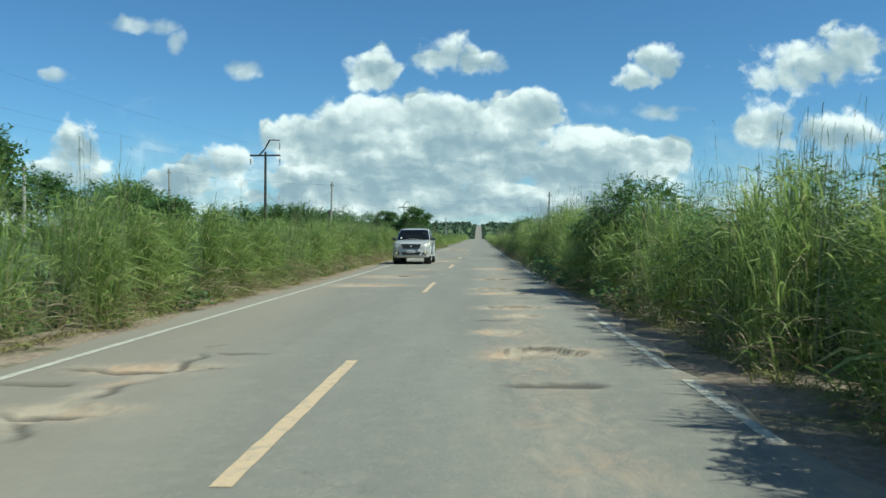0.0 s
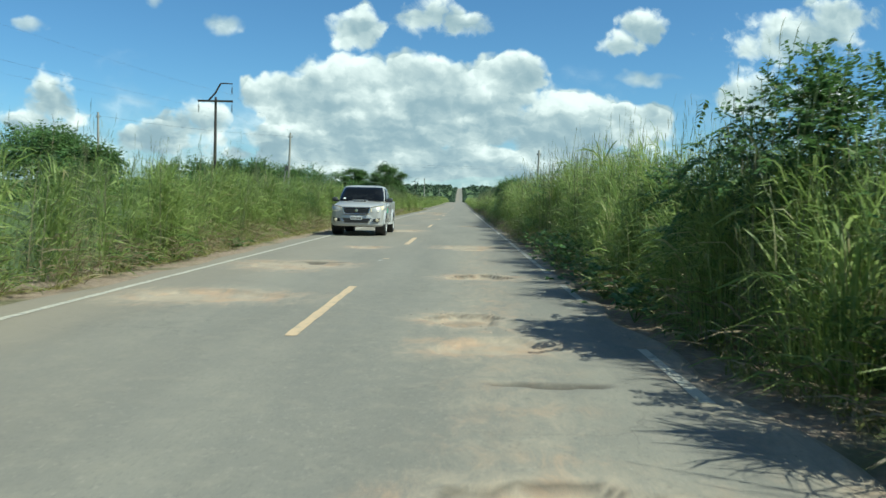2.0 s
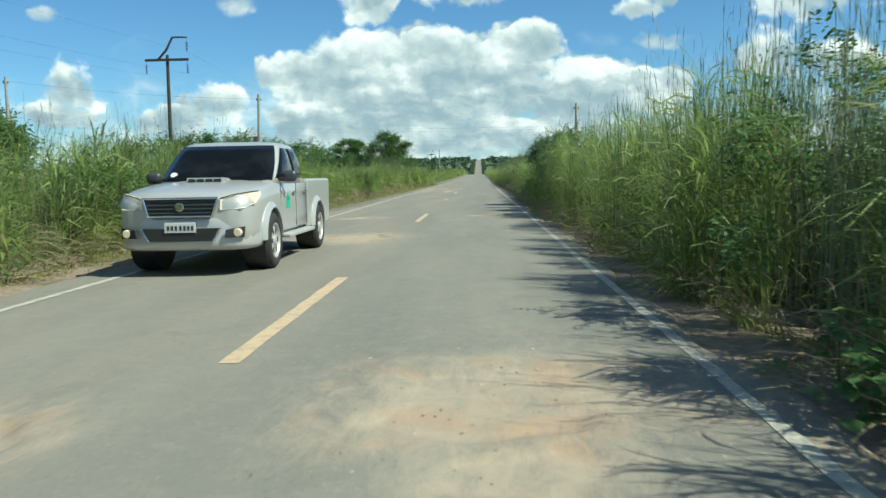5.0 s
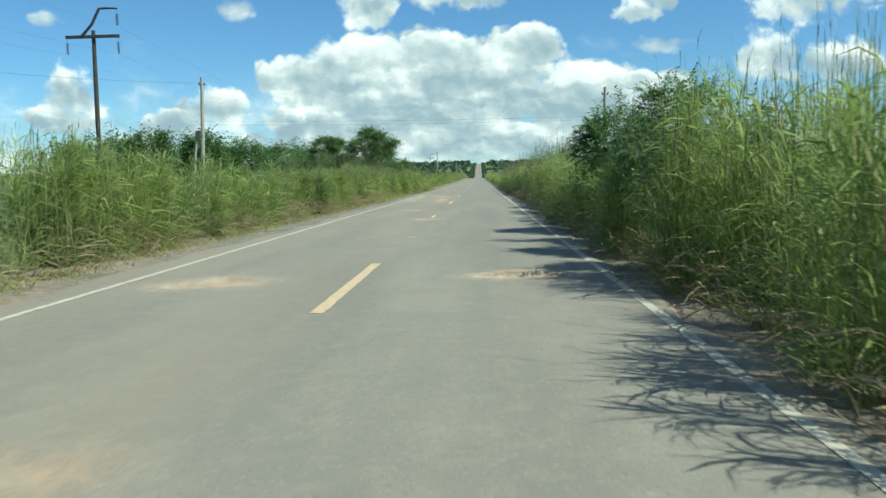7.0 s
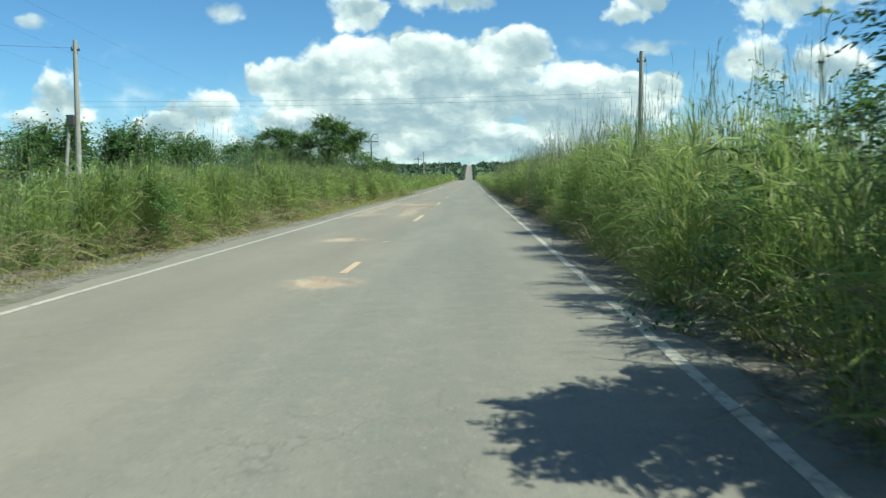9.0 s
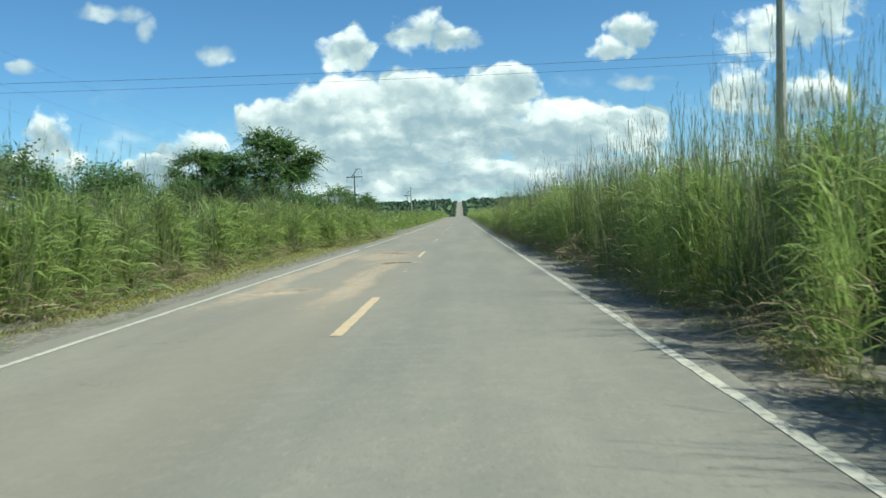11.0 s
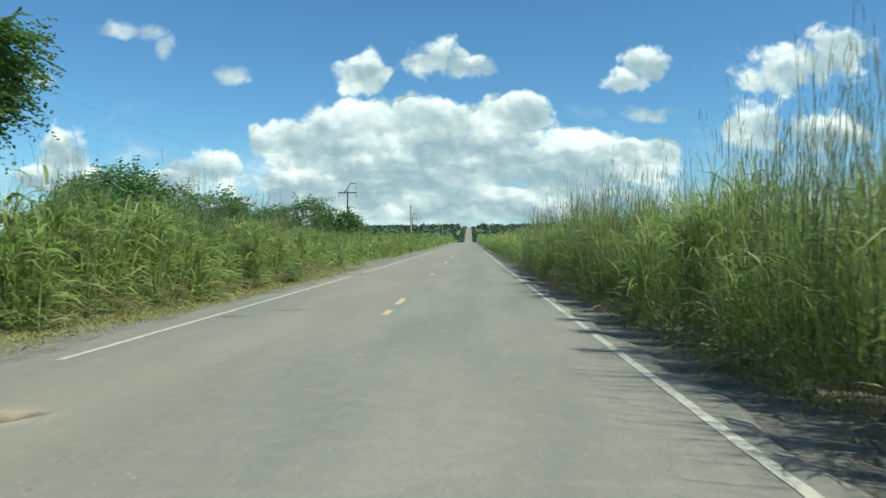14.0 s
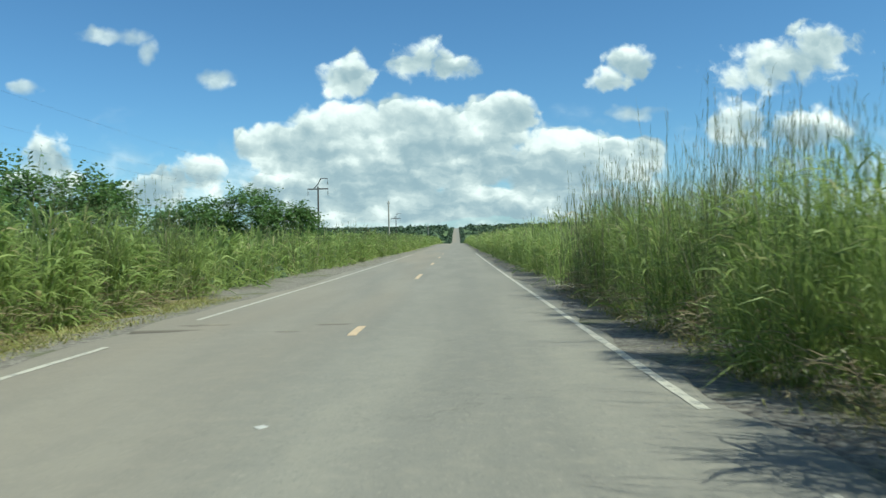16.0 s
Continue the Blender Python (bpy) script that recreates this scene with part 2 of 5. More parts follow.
# far ground under the grass and woods
FIELD, _nt, _p = material("field_green")
_n = Nodes(_nt)
_pos = _nt.nodes.new("ShaderNodeNewGeometry").outputs["Position"]
_f = _n.noise(_pos, 0.03, 8.0, 0.65)
_g = _n.noise(_pos, 0.9, 6.0, 0.7)
_c = _n.mix(_n.range(_f, 0.38, 0.62), (0.05, 0.09, 0.028), (0.11, 0.16, 0.05))
_c = _n.mix(_n.math("MULTIPLY", _n.range(_g, 0.45, 0.75), 0.5), _c, (0.02, 0.04, 0.013))
_n.link(_c, _p.inputs["Base Color"])
_p.inputs["Roughness"].default_value = 0.95

# fill inside the tall grass: stem green darkened to stand for the shade
STEM_SHADE = plain("shaded_stem_fill", (0.06, 0.09, 0.034), 0.9, 0.0, 0.5, 3.0)

# asphalt: bleached grey, tyre tracks, sand dragged from the holes
ASPHALT, _nt, _p = material("worn_asphalt")
_n = Nodes(_nt)
_pos = _nt.nodes.new("ShaderNodeNewGeometry").outputs["Position"]
_sep = _n.put("ShaderNodeSeparateXYZ", Vector=_pos)
_x, _y = _sep.outputs[0], _sep.outputs[1]
_fine = _n.noise(_pos, 90.0, 3.0, 0.7)
_mid = _n.noise(_pos, 5.0, 5.0)
_stretch = _n.put("ShaderNodeVectorMath", **{"Vector": _pos})
_stretch.operation = "MULTIPLY"
_stretch.inputs[1].default_value = (1.0, 0.12, 1.0)
_long = _n.noise(_stretch.outputs[0], 0.9, 5.0)
_c = _n.mix(_n.range(_long, 0.3, 0.72), (0.180, 0.171, 0.143), (0.250, 0.234, 0.190))
_c = _n.mix(_n.math("MULTIPLY", _n.range(_fine, 0.35, 0.7), 0.35), _c, (0.11, 0.11, 0.105))
_c = _n.mix(_n.math("MULTIPLY", _n.range(_mid, 0.45, 0.7), 0.3), _c, (0.275, 0.25, 0.195))
_c = _n.mix(_n.math("MULTIPLY", _n.range(_n.noise(_pos, 1.3, 6.0, 0.68, 0.6), 0.46, 0.62), 0.4), _c, (0.175, 0.168, 0.145))
_c = _n.mix(_n.math("MULTIPLY", _n.range(_n.noise(_pos, 38.0, 3.0, 0.6), 0.56, 0.68), 0.4), _c, (0.10, 0.097, 0.088))
_c = _n.mix(_n.math("MULTIPLY", _n.range(_n.noise(_pos, 31.0, 3.0, 0.6), 0.58, 0.70), 0.4), _c, (0.33, 0.305, 0.25))
_lane = _n.math("MULTIPLY", _n.range(_n.math("ADD", _x, _n.math("MULTIPLY", _n.noise(_stretch.outputs[0], 0.5, 3.0), 2.0)), 1.6, 0.2), _n.range(_n.noise(_stretch.outputs[0], 0.16, 3.0), 0.35, 0.6))
_c = _n.mix(_n.math("MULTIPLY", _lane, 0.55), _c, (0.255, 0.212, 0.155))
SAND_ATTR = _nt.nodes.new("ShaderNodeAttribute")
SAND_ATTR.attribute_name = "sand"
_stretch2 = _n.put("ShaderNodeVectorMath", **{"Vector": _pos})
_stretch2.operation = "MULTIPLY"
_stretch2.inputs[1].default_value = (1.0, 0.45, 1.0)
_rag = _n.math("MULTIPLY", _n.math("SUBTRACT", _n.noise(_stretch2.outputs[0], 5.5, 9.0, 0.8, 0.7), 0.5), 2.4)
_s = _n.math("MULTIPLY", _n.range(_n.math("ADD", SAND_ATTR.outputs["Fac"], _rag), 0.15, 1.4), _n.range(SAND_ATTR.outputs["Fac"], 0.02, 0.45, 0.0, 0.9))
_hue = _n.mix(_n.range(_n.noise(_pos, 1.7, 4.0), 0.45, 0.62), (0.40, 0.325, 0.235), (0.43, 0.295, 0.19))
_c = _n.mix(_s, _c, _hue)
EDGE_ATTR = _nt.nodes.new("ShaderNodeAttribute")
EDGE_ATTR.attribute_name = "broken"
# dark broken asphalt on rims and cracks; some hole floors are darkened too
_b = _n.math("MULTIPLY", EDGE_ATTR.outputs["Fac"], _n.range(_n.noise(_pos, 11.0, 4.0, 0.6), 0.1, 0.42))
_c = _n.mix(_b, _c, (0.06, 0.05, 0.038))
# fine cracks
_bend = _n.put("ShaderNodeTexNoise", Vector=_pos, Scale=2.2, Detail=4.0)
_add = _n.put("ShaderNodeVectorMath")
_add.operation = "MULTIPLY_ADD"
_n.link(_bend.outputs["Color"], _add.inputs[0])
_add.inputs[1].default_value = (0.9, 0.9, 0.9)
_n.link(_pos, _add.inputs[2])
_v = _n.put("ShaderNodeTexVoronoi", Vector=_add.outputs[0], Scale=0.9)
_v.feature = "DISTANCE_TO_EDGE"
_crack = _n.math("MULTIPLY", _n.range(_v.outputs["Distance"], 0.012, 0.002), _n.range(_n.noise(_pos, 0.35, 3.0), 0.52, 0.66))
_c = _n.mix(_n.math("MULTIPLY", _crack, 0.35), _c, (0.07, 0.065, 0.055))
_n.link(_c, _p.inputs["Base Color"])
_p.inputs["Roughness"].default_value = 0.85
_n.link(_n.bump(_n.math("ADD", _fine, _n.math("MULTIPLY", _mid, 0.6)), 0.35, 0.012), _p.inputs["Normal"])


def paint_material(name, colour, worn=0.8):
    """Road paint, worn through in places to the asphalt below."""
    m, nt, p = material(name)
    n = Nodes(nt)
    pos = nt.nodes.new("ShaderNodeNewGeometry").outputs["Position"]
    wear = n.noise(pos, 9.0, 7.0, 0.7)
    fine = n.noise(pos, 70.0, 3.0, 0.6)
    f = n.range(n.math("ADD", wear, n.math("MULTIPLY", fine, 0.25)), 0.61, 0.76)
    n.link(n.mix(n.math("MULTIPLY", f, worn), colour, (0.21, 0.205, 0.18)), p.inputs["Base Color"])
    p.inputs["Roughness"].default_value = 0.7
    return m


WHITE_PAINT = paint_material("white_road_paint", (0.46, 0.435, 0.36), 0.9)
YELLOW_PAINT = paint_material("yellow_road_paint", (0.52, 0.385, 0.24), 0.5)
CONCRETE = plain("pole_concrete", (0.30, 0.29, 0.26), 0.85, 0.0, 0.2, 3.0, 0.2)
TIMBER = plain("weathered_timber", (0.045, 0.038, 0.033), 0.85, 0.0, 0.35, 4.0, 0.3)
STEEL = plain("dull_steel", (0.12, 0.115, 0.11), 0.5, 0.6, 0.2, 10.0)
BARK = plain("bark", (0.12, 0.10, 0.075), 0.9, 0.0, 0.35, 6.0, 0.5)


# ---- mesh helpers ----
def part(name, bm, mat, parent=None, label="", smooth=False):
    """Links a bmesh as one mesh object, under parent if given."""
    me = bpy.data.meshes.new(name)
    bm.to_mesh(me)
    bm.free()
    me.materials.append(mat)
    if smooth:
        me.polygons.foreach_set("use_smooth", [True] * len(me.polygons))
    ob = new(name, me)
    ob.parent = parent
    if label:
        tagged(ob, label)
    return ob


def empty(name, place, turn=0.0):
    ob = new(name)
    ob.empty_display_size = 0.2
    ob.matrix_world = pose(*place, 0, 0, turn)
    return ob


def raw_mesh(name, verts, faces_list, mat, smooth=False):
    """A mesh from numpy arrays: verts (n, 3) and a list of (m, k) face index arrays."""
    me = bpy.data.meshes.new(name)
    loops = np.concatenate([f.ravel() for f in faces_list]).astype(np.int32)
    totals = np.concatenate([np.full(len(f), f.shape[1]) for f in faces_list]).astype(np.int32)
    me.vertices.add(len(verts))
    me.vertices.foreach_set("co", np.asarray(verts, np.float32).ravel())
    me.loops.add(len(loops))
    me.loops.foreach_set("vertex_index", loops)
    me.polygons.add(len(totals))
    me.polygons.foreach_set("loop_start", np.concatenate([[0], np.cumsum(totals)[:-1]]).astype(np.int32))
    me.polygons.foreach_set("loop_total", totals)
    if smooth:
        me.polygons.foreach_set("use_smooth", np.ones(len(totals), bool))
    me.materials.append(mat)
    me.update(calc_edges=True)
    return new(name, me)


def ribbon(base, away, up, length, width, droop, segments=3):
    """Blades: arrays of base points (n, 3), horizontal ways (n, 2), share of rise, lengths, widths, droop.
    Returns verts and faces (quads, then the tip's triangles)."""
    n = len(base)
    s = np.linspace(0, 1, segments + 1)
    out = (1 - up)[:, None] * s + droop[:, None] * 0.55 * s**2
    rise = up[:, None] * s - droop[:, None] * 0.9 * s**2.2
    centre = np.empty((n, segments + 1, 3))
    centre[:, :, 0] = base[:, 0, None] + away[:, 0, None] * out * length[:, None]
    centre[:, :, 1] = base[:, 1, None] + away[:, 1, None] * out * length[:, None]
    centre[:, :, 2] = base[:, 2, None] + rise * length[:, None]
    twist = rng.uniform(-0.9, 0.9, n)
    side = np.stack([-away[:, 1] * np.cos(twist), away[:, 0] * np.cos(twist), np.sin(twist)], 1)
    w = width[:, None] * np.array([0.55, 1.0, 0.75, 0.4, 0.2])[:segments][None]
    a = centre[:, :segments] - side[:, None] * w[..., None] / 2
    b = centre[:, :segments] + side[:, None] * w[..., None] / 2
    per = 2 * segments + 1
    v = np.concatenate([np.stack([a, b], 2).reshape(n, -1, 3), centre[:, -1:]], 1).reshape(-1, 3)
    at = np.arange(n)[:, None] * per
    quads = [at + np.array([2 * k, 2 * k + 1, 2 * k + 3, 2 * k + 2]) for k in range(segments - 1)]
    tips = at + np.array([2 * segments - 2, 2 * segments - 1, 2 * segments])
    return v, (np.concatenate(quads) if quads else np.zeros((0, 4), int)), tips


def joined(pieces):
    """Several (verts, quads, tris) as one."""
    vs, qs, ts, at = [], [], [], 0
    for v, q, t in pieces:
        vs.append(v), qs.append(q + at), ts.append(t + at)
        at += len(v)
    return np.concatenate(vs), [f for f in (np.concatenate(qs), np.concatenate(ts)) if len(f)]


rng = np.random.default_rng(7)

# ---- the lie of the land: level with the road near by, then a dip and a long hill ----
PROFILE_Y = (-400, 150, 250, 390, 480, 700, 860, 1100, 1400, 1520, 1900, 5000)
PROFILE_Z = (0, 0, 0.45, 1.4, -0.6, -3.0, 1.5, 13, 25.6, 26.5, 22, 0)


def smooth_profile(y):
    y = np.asarray(y, float)
    return sum(w * np.interp(y + d, PROFILE_Y, PROFILE_Z) for d, w in ((-25, 0.25), (0, 0.5), (25, 0.25)))


def road_left(y):
    """Where the asphalt ends, both sides."""
    return -3.55 + 0.12 * np.sin(0.31 * y) + 0.07 * np.sin(1.7 * y + 1)


def road_right(y):
    return 3.45 + 0.10 * np.sin(0.4 * y + 2) + 0.08 * np.sin(2.1 * y)


EDGE_Y = (-19.3, 9.7, 21.3, 29, 36.7, 53.1, 65.7, 86.9, 101.4, 114, 130.4, 154.6, 400)
EDGE_R = (3.95, 3.95, 3.6, 3.7, 3.7, 3.6, 3.72, 4.25, 4.2, 4.05, 4.05, 4.1, 4.1)
EDGE_LY = (-19.3, 9.7, 24.1, 33.8, 43.5, 58, 72.5, 88.9, 96.6, 111.1, 116.9, 130.4, 137.2, 400)
EDGE_L = (-4.2, -4.0, -3.9, -4.25, -4.4, -4.6, -4.4, -4.5, -5.4, -5.4, -4.4, -4.5, -5.0, -4.6)


def verge_right(y):
    """Where the tall grass begins."""
    return np.interp(y, EDGE_Y, EDGE_R) + 0.14 * np.sin(1.3 * y) + 0.1 * np.sin(3.1 * y + 1)


def verge_left(y):
    return np.interp(y, EDGE_LY, EDGE_L) + 0.16 * np.sin(1.1 * y + 2) + 0.1 * np.sin(2.9 * y)


# ground: one sheet to the horizon
gy = np.concatenate([np.arange(-400, -20, 40), np.arange(-20, 180, 2.0), np.arange(180, 500, 10), np.arange(500, 2000, 40), np.arange(2000, 5001, 300)])
gx_half = np.concatenate([np.arange(0, 9, 0.75), np.arange(9, 60, 6), np.arange(60, 400, 40), np.arange(400, 2601, 220)])
gx = np.concatenate([-gx_half[:0:-1], gx_half])
GX, GY = np.meshgrid(gx, gy)
GZ = smooth_profile(GY) - 0.035
GZ += np.where(np.abs(GX) > 30, 1, 0) * (np.abs(GX) - 30) * 0.004 * np.sin(GX * 0.006 + GY * 0.003)
GZ -= np.where(np.abs(GX) < 2.4, 0.2, 0.0)
GZ += np.where(np.abs(GX) > 4.2, 1, 0) * 0.05 * np.sin(GX * 2.3 + GY * 1.1)
k = np.arange(len(gx) * len(gy)).reshape(len(gy), len(gx))
quads = np.stack([k[:-1, :-1], k[:-1, 1:], k[1:, 1:], k[1:, :-1]], -1).reshape(-1, 4)
ground = raw_mesh("ground", np.stack([GX, GY, GZ], -1).reshape(-1, 3), [quads], FIELD, True)
ground.data.materials.append(EARTH)
mid_x = np.abs(GX[:-1, :-1] + 0.4).reshape(-1)
ground.data.polygons.foreach_set("material_index", (mid_x < 6.5).astype(np.int32))
tagged(ground, "red-brown earth verge running into green scrub country", "ground", kind="structure")

# road: bleached asphalt with real hollows where the surface has broken out
# x, y, half width, half length, depth
HOLES_A = [(1.95, 8.85, 0.45, 0.5, 0.06), (1.62, 10.72, 0.32, 0.3, 0.03), (1.95, 13.04, 0.3, 0.35, 0.03), (1.9, 14.68, 0.5, 0.4, 0.05),
           (1.6, 20.0, 0.42, 0.42, 0.05), (1.87, 18.45, 0.55, 0.4, 0.03), (1.88, 24.92, 0.52, 0.48, 0.06), (1.9, 33.71, 0.8, 0.75, 0.03), (1.9, 32.55, 0.4, 0.3, 0.02)]
HOLES_B = [(-1.9, 7.53, 0.5, 0.3, 0.03), (-1.75, 5.60, 0.35, 0.3, 0.03), (-1.65, 21.54, 0.8, 0.7, 0.03), (-1.6, 26.56, 0.75, 1.0, 0.035), (-0.95, 32.75, 0.45, 0.5, 0.03),
           (-0.9, 45.31, 0.8, 0.9, 0.03), (2.1, 53.42, 0.5, 0.4, 0.05), (-1.8, 53.03, 0.5, 0.5, 0.03), (-0.1, 67.91, 0.32, 0.45, 0.03)]
HOLES_C = [(-1.0, 75.35, 0.4, 0.4, 0.03), (-2.0, 88.78, 0.55, 0.45, 0.04), (-0.58, 97.08, 0.5, 0.45, 0.08), (-1.28, 103.65, 0.5, 0.5, 0.05), (-0.75, 102.78, 0.6, 0.5, 0.04),
           (-2.1, 107.61, 0.4, 0.2, 0.03)]

# broken lips and cracks with no sand in them: x, y, half width, half length
CRACKS = [(-3.25, 133.6, 0.8, 0.22), (-2.6, 134.4, 0.4, 0.12), (-0.5, 134.1, 0.26, 0.1), (-1.0, 133.2, 0.2, 0.08), (-3.6, 107.5, 0.6, 0.2), (-2.0, 107.7, 0.4, 0.12), (-1.9, 116.9, 0.4, 0.12), (-2.6, 115.6, 0.35, 0.1),
          (-1.9, 7.55, 0.7, 0.12), (-1.75, 5.6, 0.4, 0.1), (-2.5, 6.7, 0.35, 0.1), (-1.3, 8.6, 0.3, 0.1), (1.5, 12.3, 0.35, 0.1), (2.2, 17.0, 0.4, 0.1), (-1.2, 27.4, 0.5, 0.14), (2.0, 6.9, 0.4, 0.12)]


def hole_distance(x, y, hx, hy, hw, hl):
    """1 at the broken rim of a hole, less inside."""
    a = np.arctan2((y - hy) / hl, (x - hx) / hw)
    rag = 0.13 * np.sin(2 * a + hx * 5) + 0.10 * np.sin(3 * a + hy * 2) + 0.07 * np.sin(5 * a + hx * 9) + 0.05 * np.sin(9 * a + hy)
    return np.sqrt(((x - hx) / hw) ** 2 + ((y - hy) / hl) ** 2) + rag


def road_height(x, y):
    """Height of the asphalt or of a hole's floor near by."""
    z = smooth_profile(y) + 0.012 - 0.004 * (np.asarray(x) / 3.4) ** 2
    for hx, hy, hw, hl, hd in HOLES_A + HOLES_B + HOLES_C:
        z = z - 1.25 * hd * np.clip((1.03 - hole_distance(x, y, hx, hy, hw, hl)) / 0.16, 0, 1)
    return z


# rows lie closer together where the surface is broken
ry = [np.arange(-20, -1, 1.0), np.arange(-1, 145, 0.3), np.arange(145, 260, 2.0), np.arange(260, 1560, 15.0), np.arange(4.6, 9.6, 0.06)]
ry += [np.arange(hy - 1.4 * hl - 0.05, hy + 1.4 * hl, 0.045) for hx, hy, hw, hl, hd in HOLES_A + HOLES_B + HOLES_C]
ry += [np.arange(hy - 1.3 * hl, hy + 1.3 * hl, 0.05) for hx, hy, hw, hl in CRACKS]
ry = np.unique(np.concatenate(ry).round(2))
ry = ry[np.concatenate([[True], np.diff(ry) > 0.025])]
rx = np.concatenate([[0.0], np.linspace(0.014, 0.986, 136), [1.0]])
RU, RY = np.meshgrid(rx, ry)
RX = road_left(RY) + (road_right(RY) - road_left(RY)) * RU
RZ = smooth_profile(RY) + 0.012 - 0.004 * (RX / 3.4) ** 2
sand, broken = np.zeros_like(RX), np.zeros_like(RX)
for hx, hy, hw, hl, hd in HOLES_A + HOLES_B + HOLES_C:
    r = hole_distance(RX, RY, hx, hy, hw, hl)
    RZ -= 1.25 * hd * np.clip((1.03 - r) / 0.16, 0, 1)
    deep = min(1.0, max(0.15, (hd - 0.025) / 0.04))
    # thin dark rim, stronger in deeper holes and towards the far side
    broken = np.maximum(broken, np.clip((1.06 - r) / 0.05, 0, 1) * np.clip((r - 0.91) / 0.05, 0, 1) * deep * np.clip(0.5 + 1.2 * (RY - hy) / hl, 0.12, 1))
    # floor darkened by depth, only in holes right of the centre line
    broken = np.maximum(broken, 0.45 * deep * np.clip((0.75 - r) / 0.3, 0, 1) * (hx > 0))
    sand = np.maximum(sand, np.clip(1.45 - 0.62 * r, 0, 1))
    long = np.sqrt(((RX - hx) / (hw * 1.3)) ** 2 + ((RY - hy) / (hl * 4 + 1.2)) ** 2)
    sand = np.maximum(sand, 0.36 * np.clip(1.2 - long, 0, 1))
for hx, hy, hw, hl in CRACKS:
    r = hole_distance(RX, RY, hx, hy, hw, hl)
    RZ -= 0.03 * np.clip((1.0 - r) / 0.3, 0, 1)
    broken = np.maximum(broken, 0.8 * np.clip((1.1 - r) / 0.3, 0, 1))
spill = np.sqrt(((RX + 1.25) / 1.25) ** 2 + ((RY - 101.6) / 3.6) ** 2)
sand = np.maximum(sand, 0.85 * np.clip(1.6 - 1.3 * spill, 0, 1))
sand = np.maximum(sand, 0.75 * np.clip((RX - 2.7) / 0.7, 0, 1) * (RY < 60))
sand = np.maximum(sand, 0.5 * np.exp(-((RX - 1.9) / 0.7) ** 2) * np.clip((42 - RY) / 10, 0, 1))
# dust swept beside the wheel tracks, and a crack along one of them
wave = 0.08 * np.sin(0.9 * RY) + 0.05 * np.sin(2.7 * RY + 1)
run = np.clip((RY - 84) / 4, 0, 1) * np.clip((108 - RY) / 6, 0, 1)
sand = np.maximum(sand, 0.95 * np.clip(1.7 - np.abs(RX + 0.72 + wave) / 0.27, 0, 1) * run * np.clip((101 - RY) / 5, 0, 1))
sand = np.maximum(sand, 0.85 * np.clip(1.7 - np.abs(RX + 2.5 + wave) / 0.28, 0, 1) * run)
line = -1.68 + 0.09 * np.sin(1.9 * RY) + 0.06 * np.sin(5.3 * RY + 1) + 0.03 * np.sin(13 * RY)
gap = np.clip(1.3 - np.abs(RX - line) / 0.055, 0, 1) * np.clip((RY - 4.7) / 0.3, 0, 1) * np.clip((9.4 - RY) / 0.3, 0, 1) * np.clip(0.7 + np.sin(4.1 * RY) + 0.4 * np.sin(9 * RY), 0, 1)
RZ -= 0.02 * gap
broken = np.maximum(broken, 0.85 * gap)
sand = np.maximum(sand, 0.8 * np.exp(-((RX - line + 0.12) / 0.2) ** 2) * np.clip((RY - 4.7) / 0.5, 0, 1) * np.clip((8.0 - RY) / 0.5, 0, 1))
RZ[:, 0] -= 0.06
RZ[:, -1] -= 0.06
k = np.arange(RX.size).reshape(RX.shape)
quads = np.stack([k[:-1, :-1], k[:-1, 1:], k[1:, 1:], k[1:, :-1]], -1).reshape(-1, 4)
road = raw_mesh("road", np.stack([RX, RY, RZ], -1).reshape(-1, 3), [quads], ASPHALT, True)
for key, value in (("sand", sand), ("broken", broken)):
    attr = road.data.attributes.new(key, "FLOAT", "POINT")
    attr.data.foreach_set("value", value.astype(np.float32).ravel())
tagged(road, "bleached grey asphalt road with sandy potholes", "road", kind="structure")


def paint_strip(name, x, y0, y1, half, mat, label, rag=0.014):
    """A painted stripe with uneven edges, laid over the asphalt."""
    n = max(2, int((y1 - y0) / 0.25) + 1) if y1 < 200 else 60
    y = np.linspace(y0, y1, n)
    left = x - half + rng.uniform(-rag, rag, n) * 0.5
    right = x + half + rng.uniform(-rag, rag, n) * 0.5
    z = smooth_profile(y) + 0.0165 - 0.004 * (x / 3.4) ** 2
    v = np.stack([np.stack([left, y, z], 1), np.stack([right, y, z], 1)], 1).reshape(-1, 3)
    i = 2 * np.arange(n - 1)[:, None]
    return tagged(raw_mesh(name, v, [i + np.array([0, 1, 3, 2])], mat), label, "road marking", kind="structure")


# centre dashes: four metres every sixteen
for y0, y1, half in ((-12, -7.9, 0.07), (3.95, 8.15, 0.06), (18.7, 23.0, 0.058), (34.5, 39.0, 0.073), (50.6, 55.0, 0.068), (68.9, 70.4, 0.06), (83.0, 87.1, 0.07), (99.8, 103.9, 0.06), (115.75, 116.7, 0.062), (118.05, 119.85, 0.062), (132.5, 133.7, 0.062), (149, 153, 0.07), (165, 169, 0.07), (181, 185, 0.07), (197, 199, 0.07)):
    paint_strip("lane_dash", 0.0, y0, y1, half, YELLOW_PAINT, "worn pale yellow centre dash on the asphalt")
for y0, y1 in ((-20, 108.2), (110.5, 131.8), (135.3, 199)):
    paint_strip("edge_line", -2.98, y0, y1, 0.05, WHITE_PAINT, "thin worn white edge line on the asphalt")
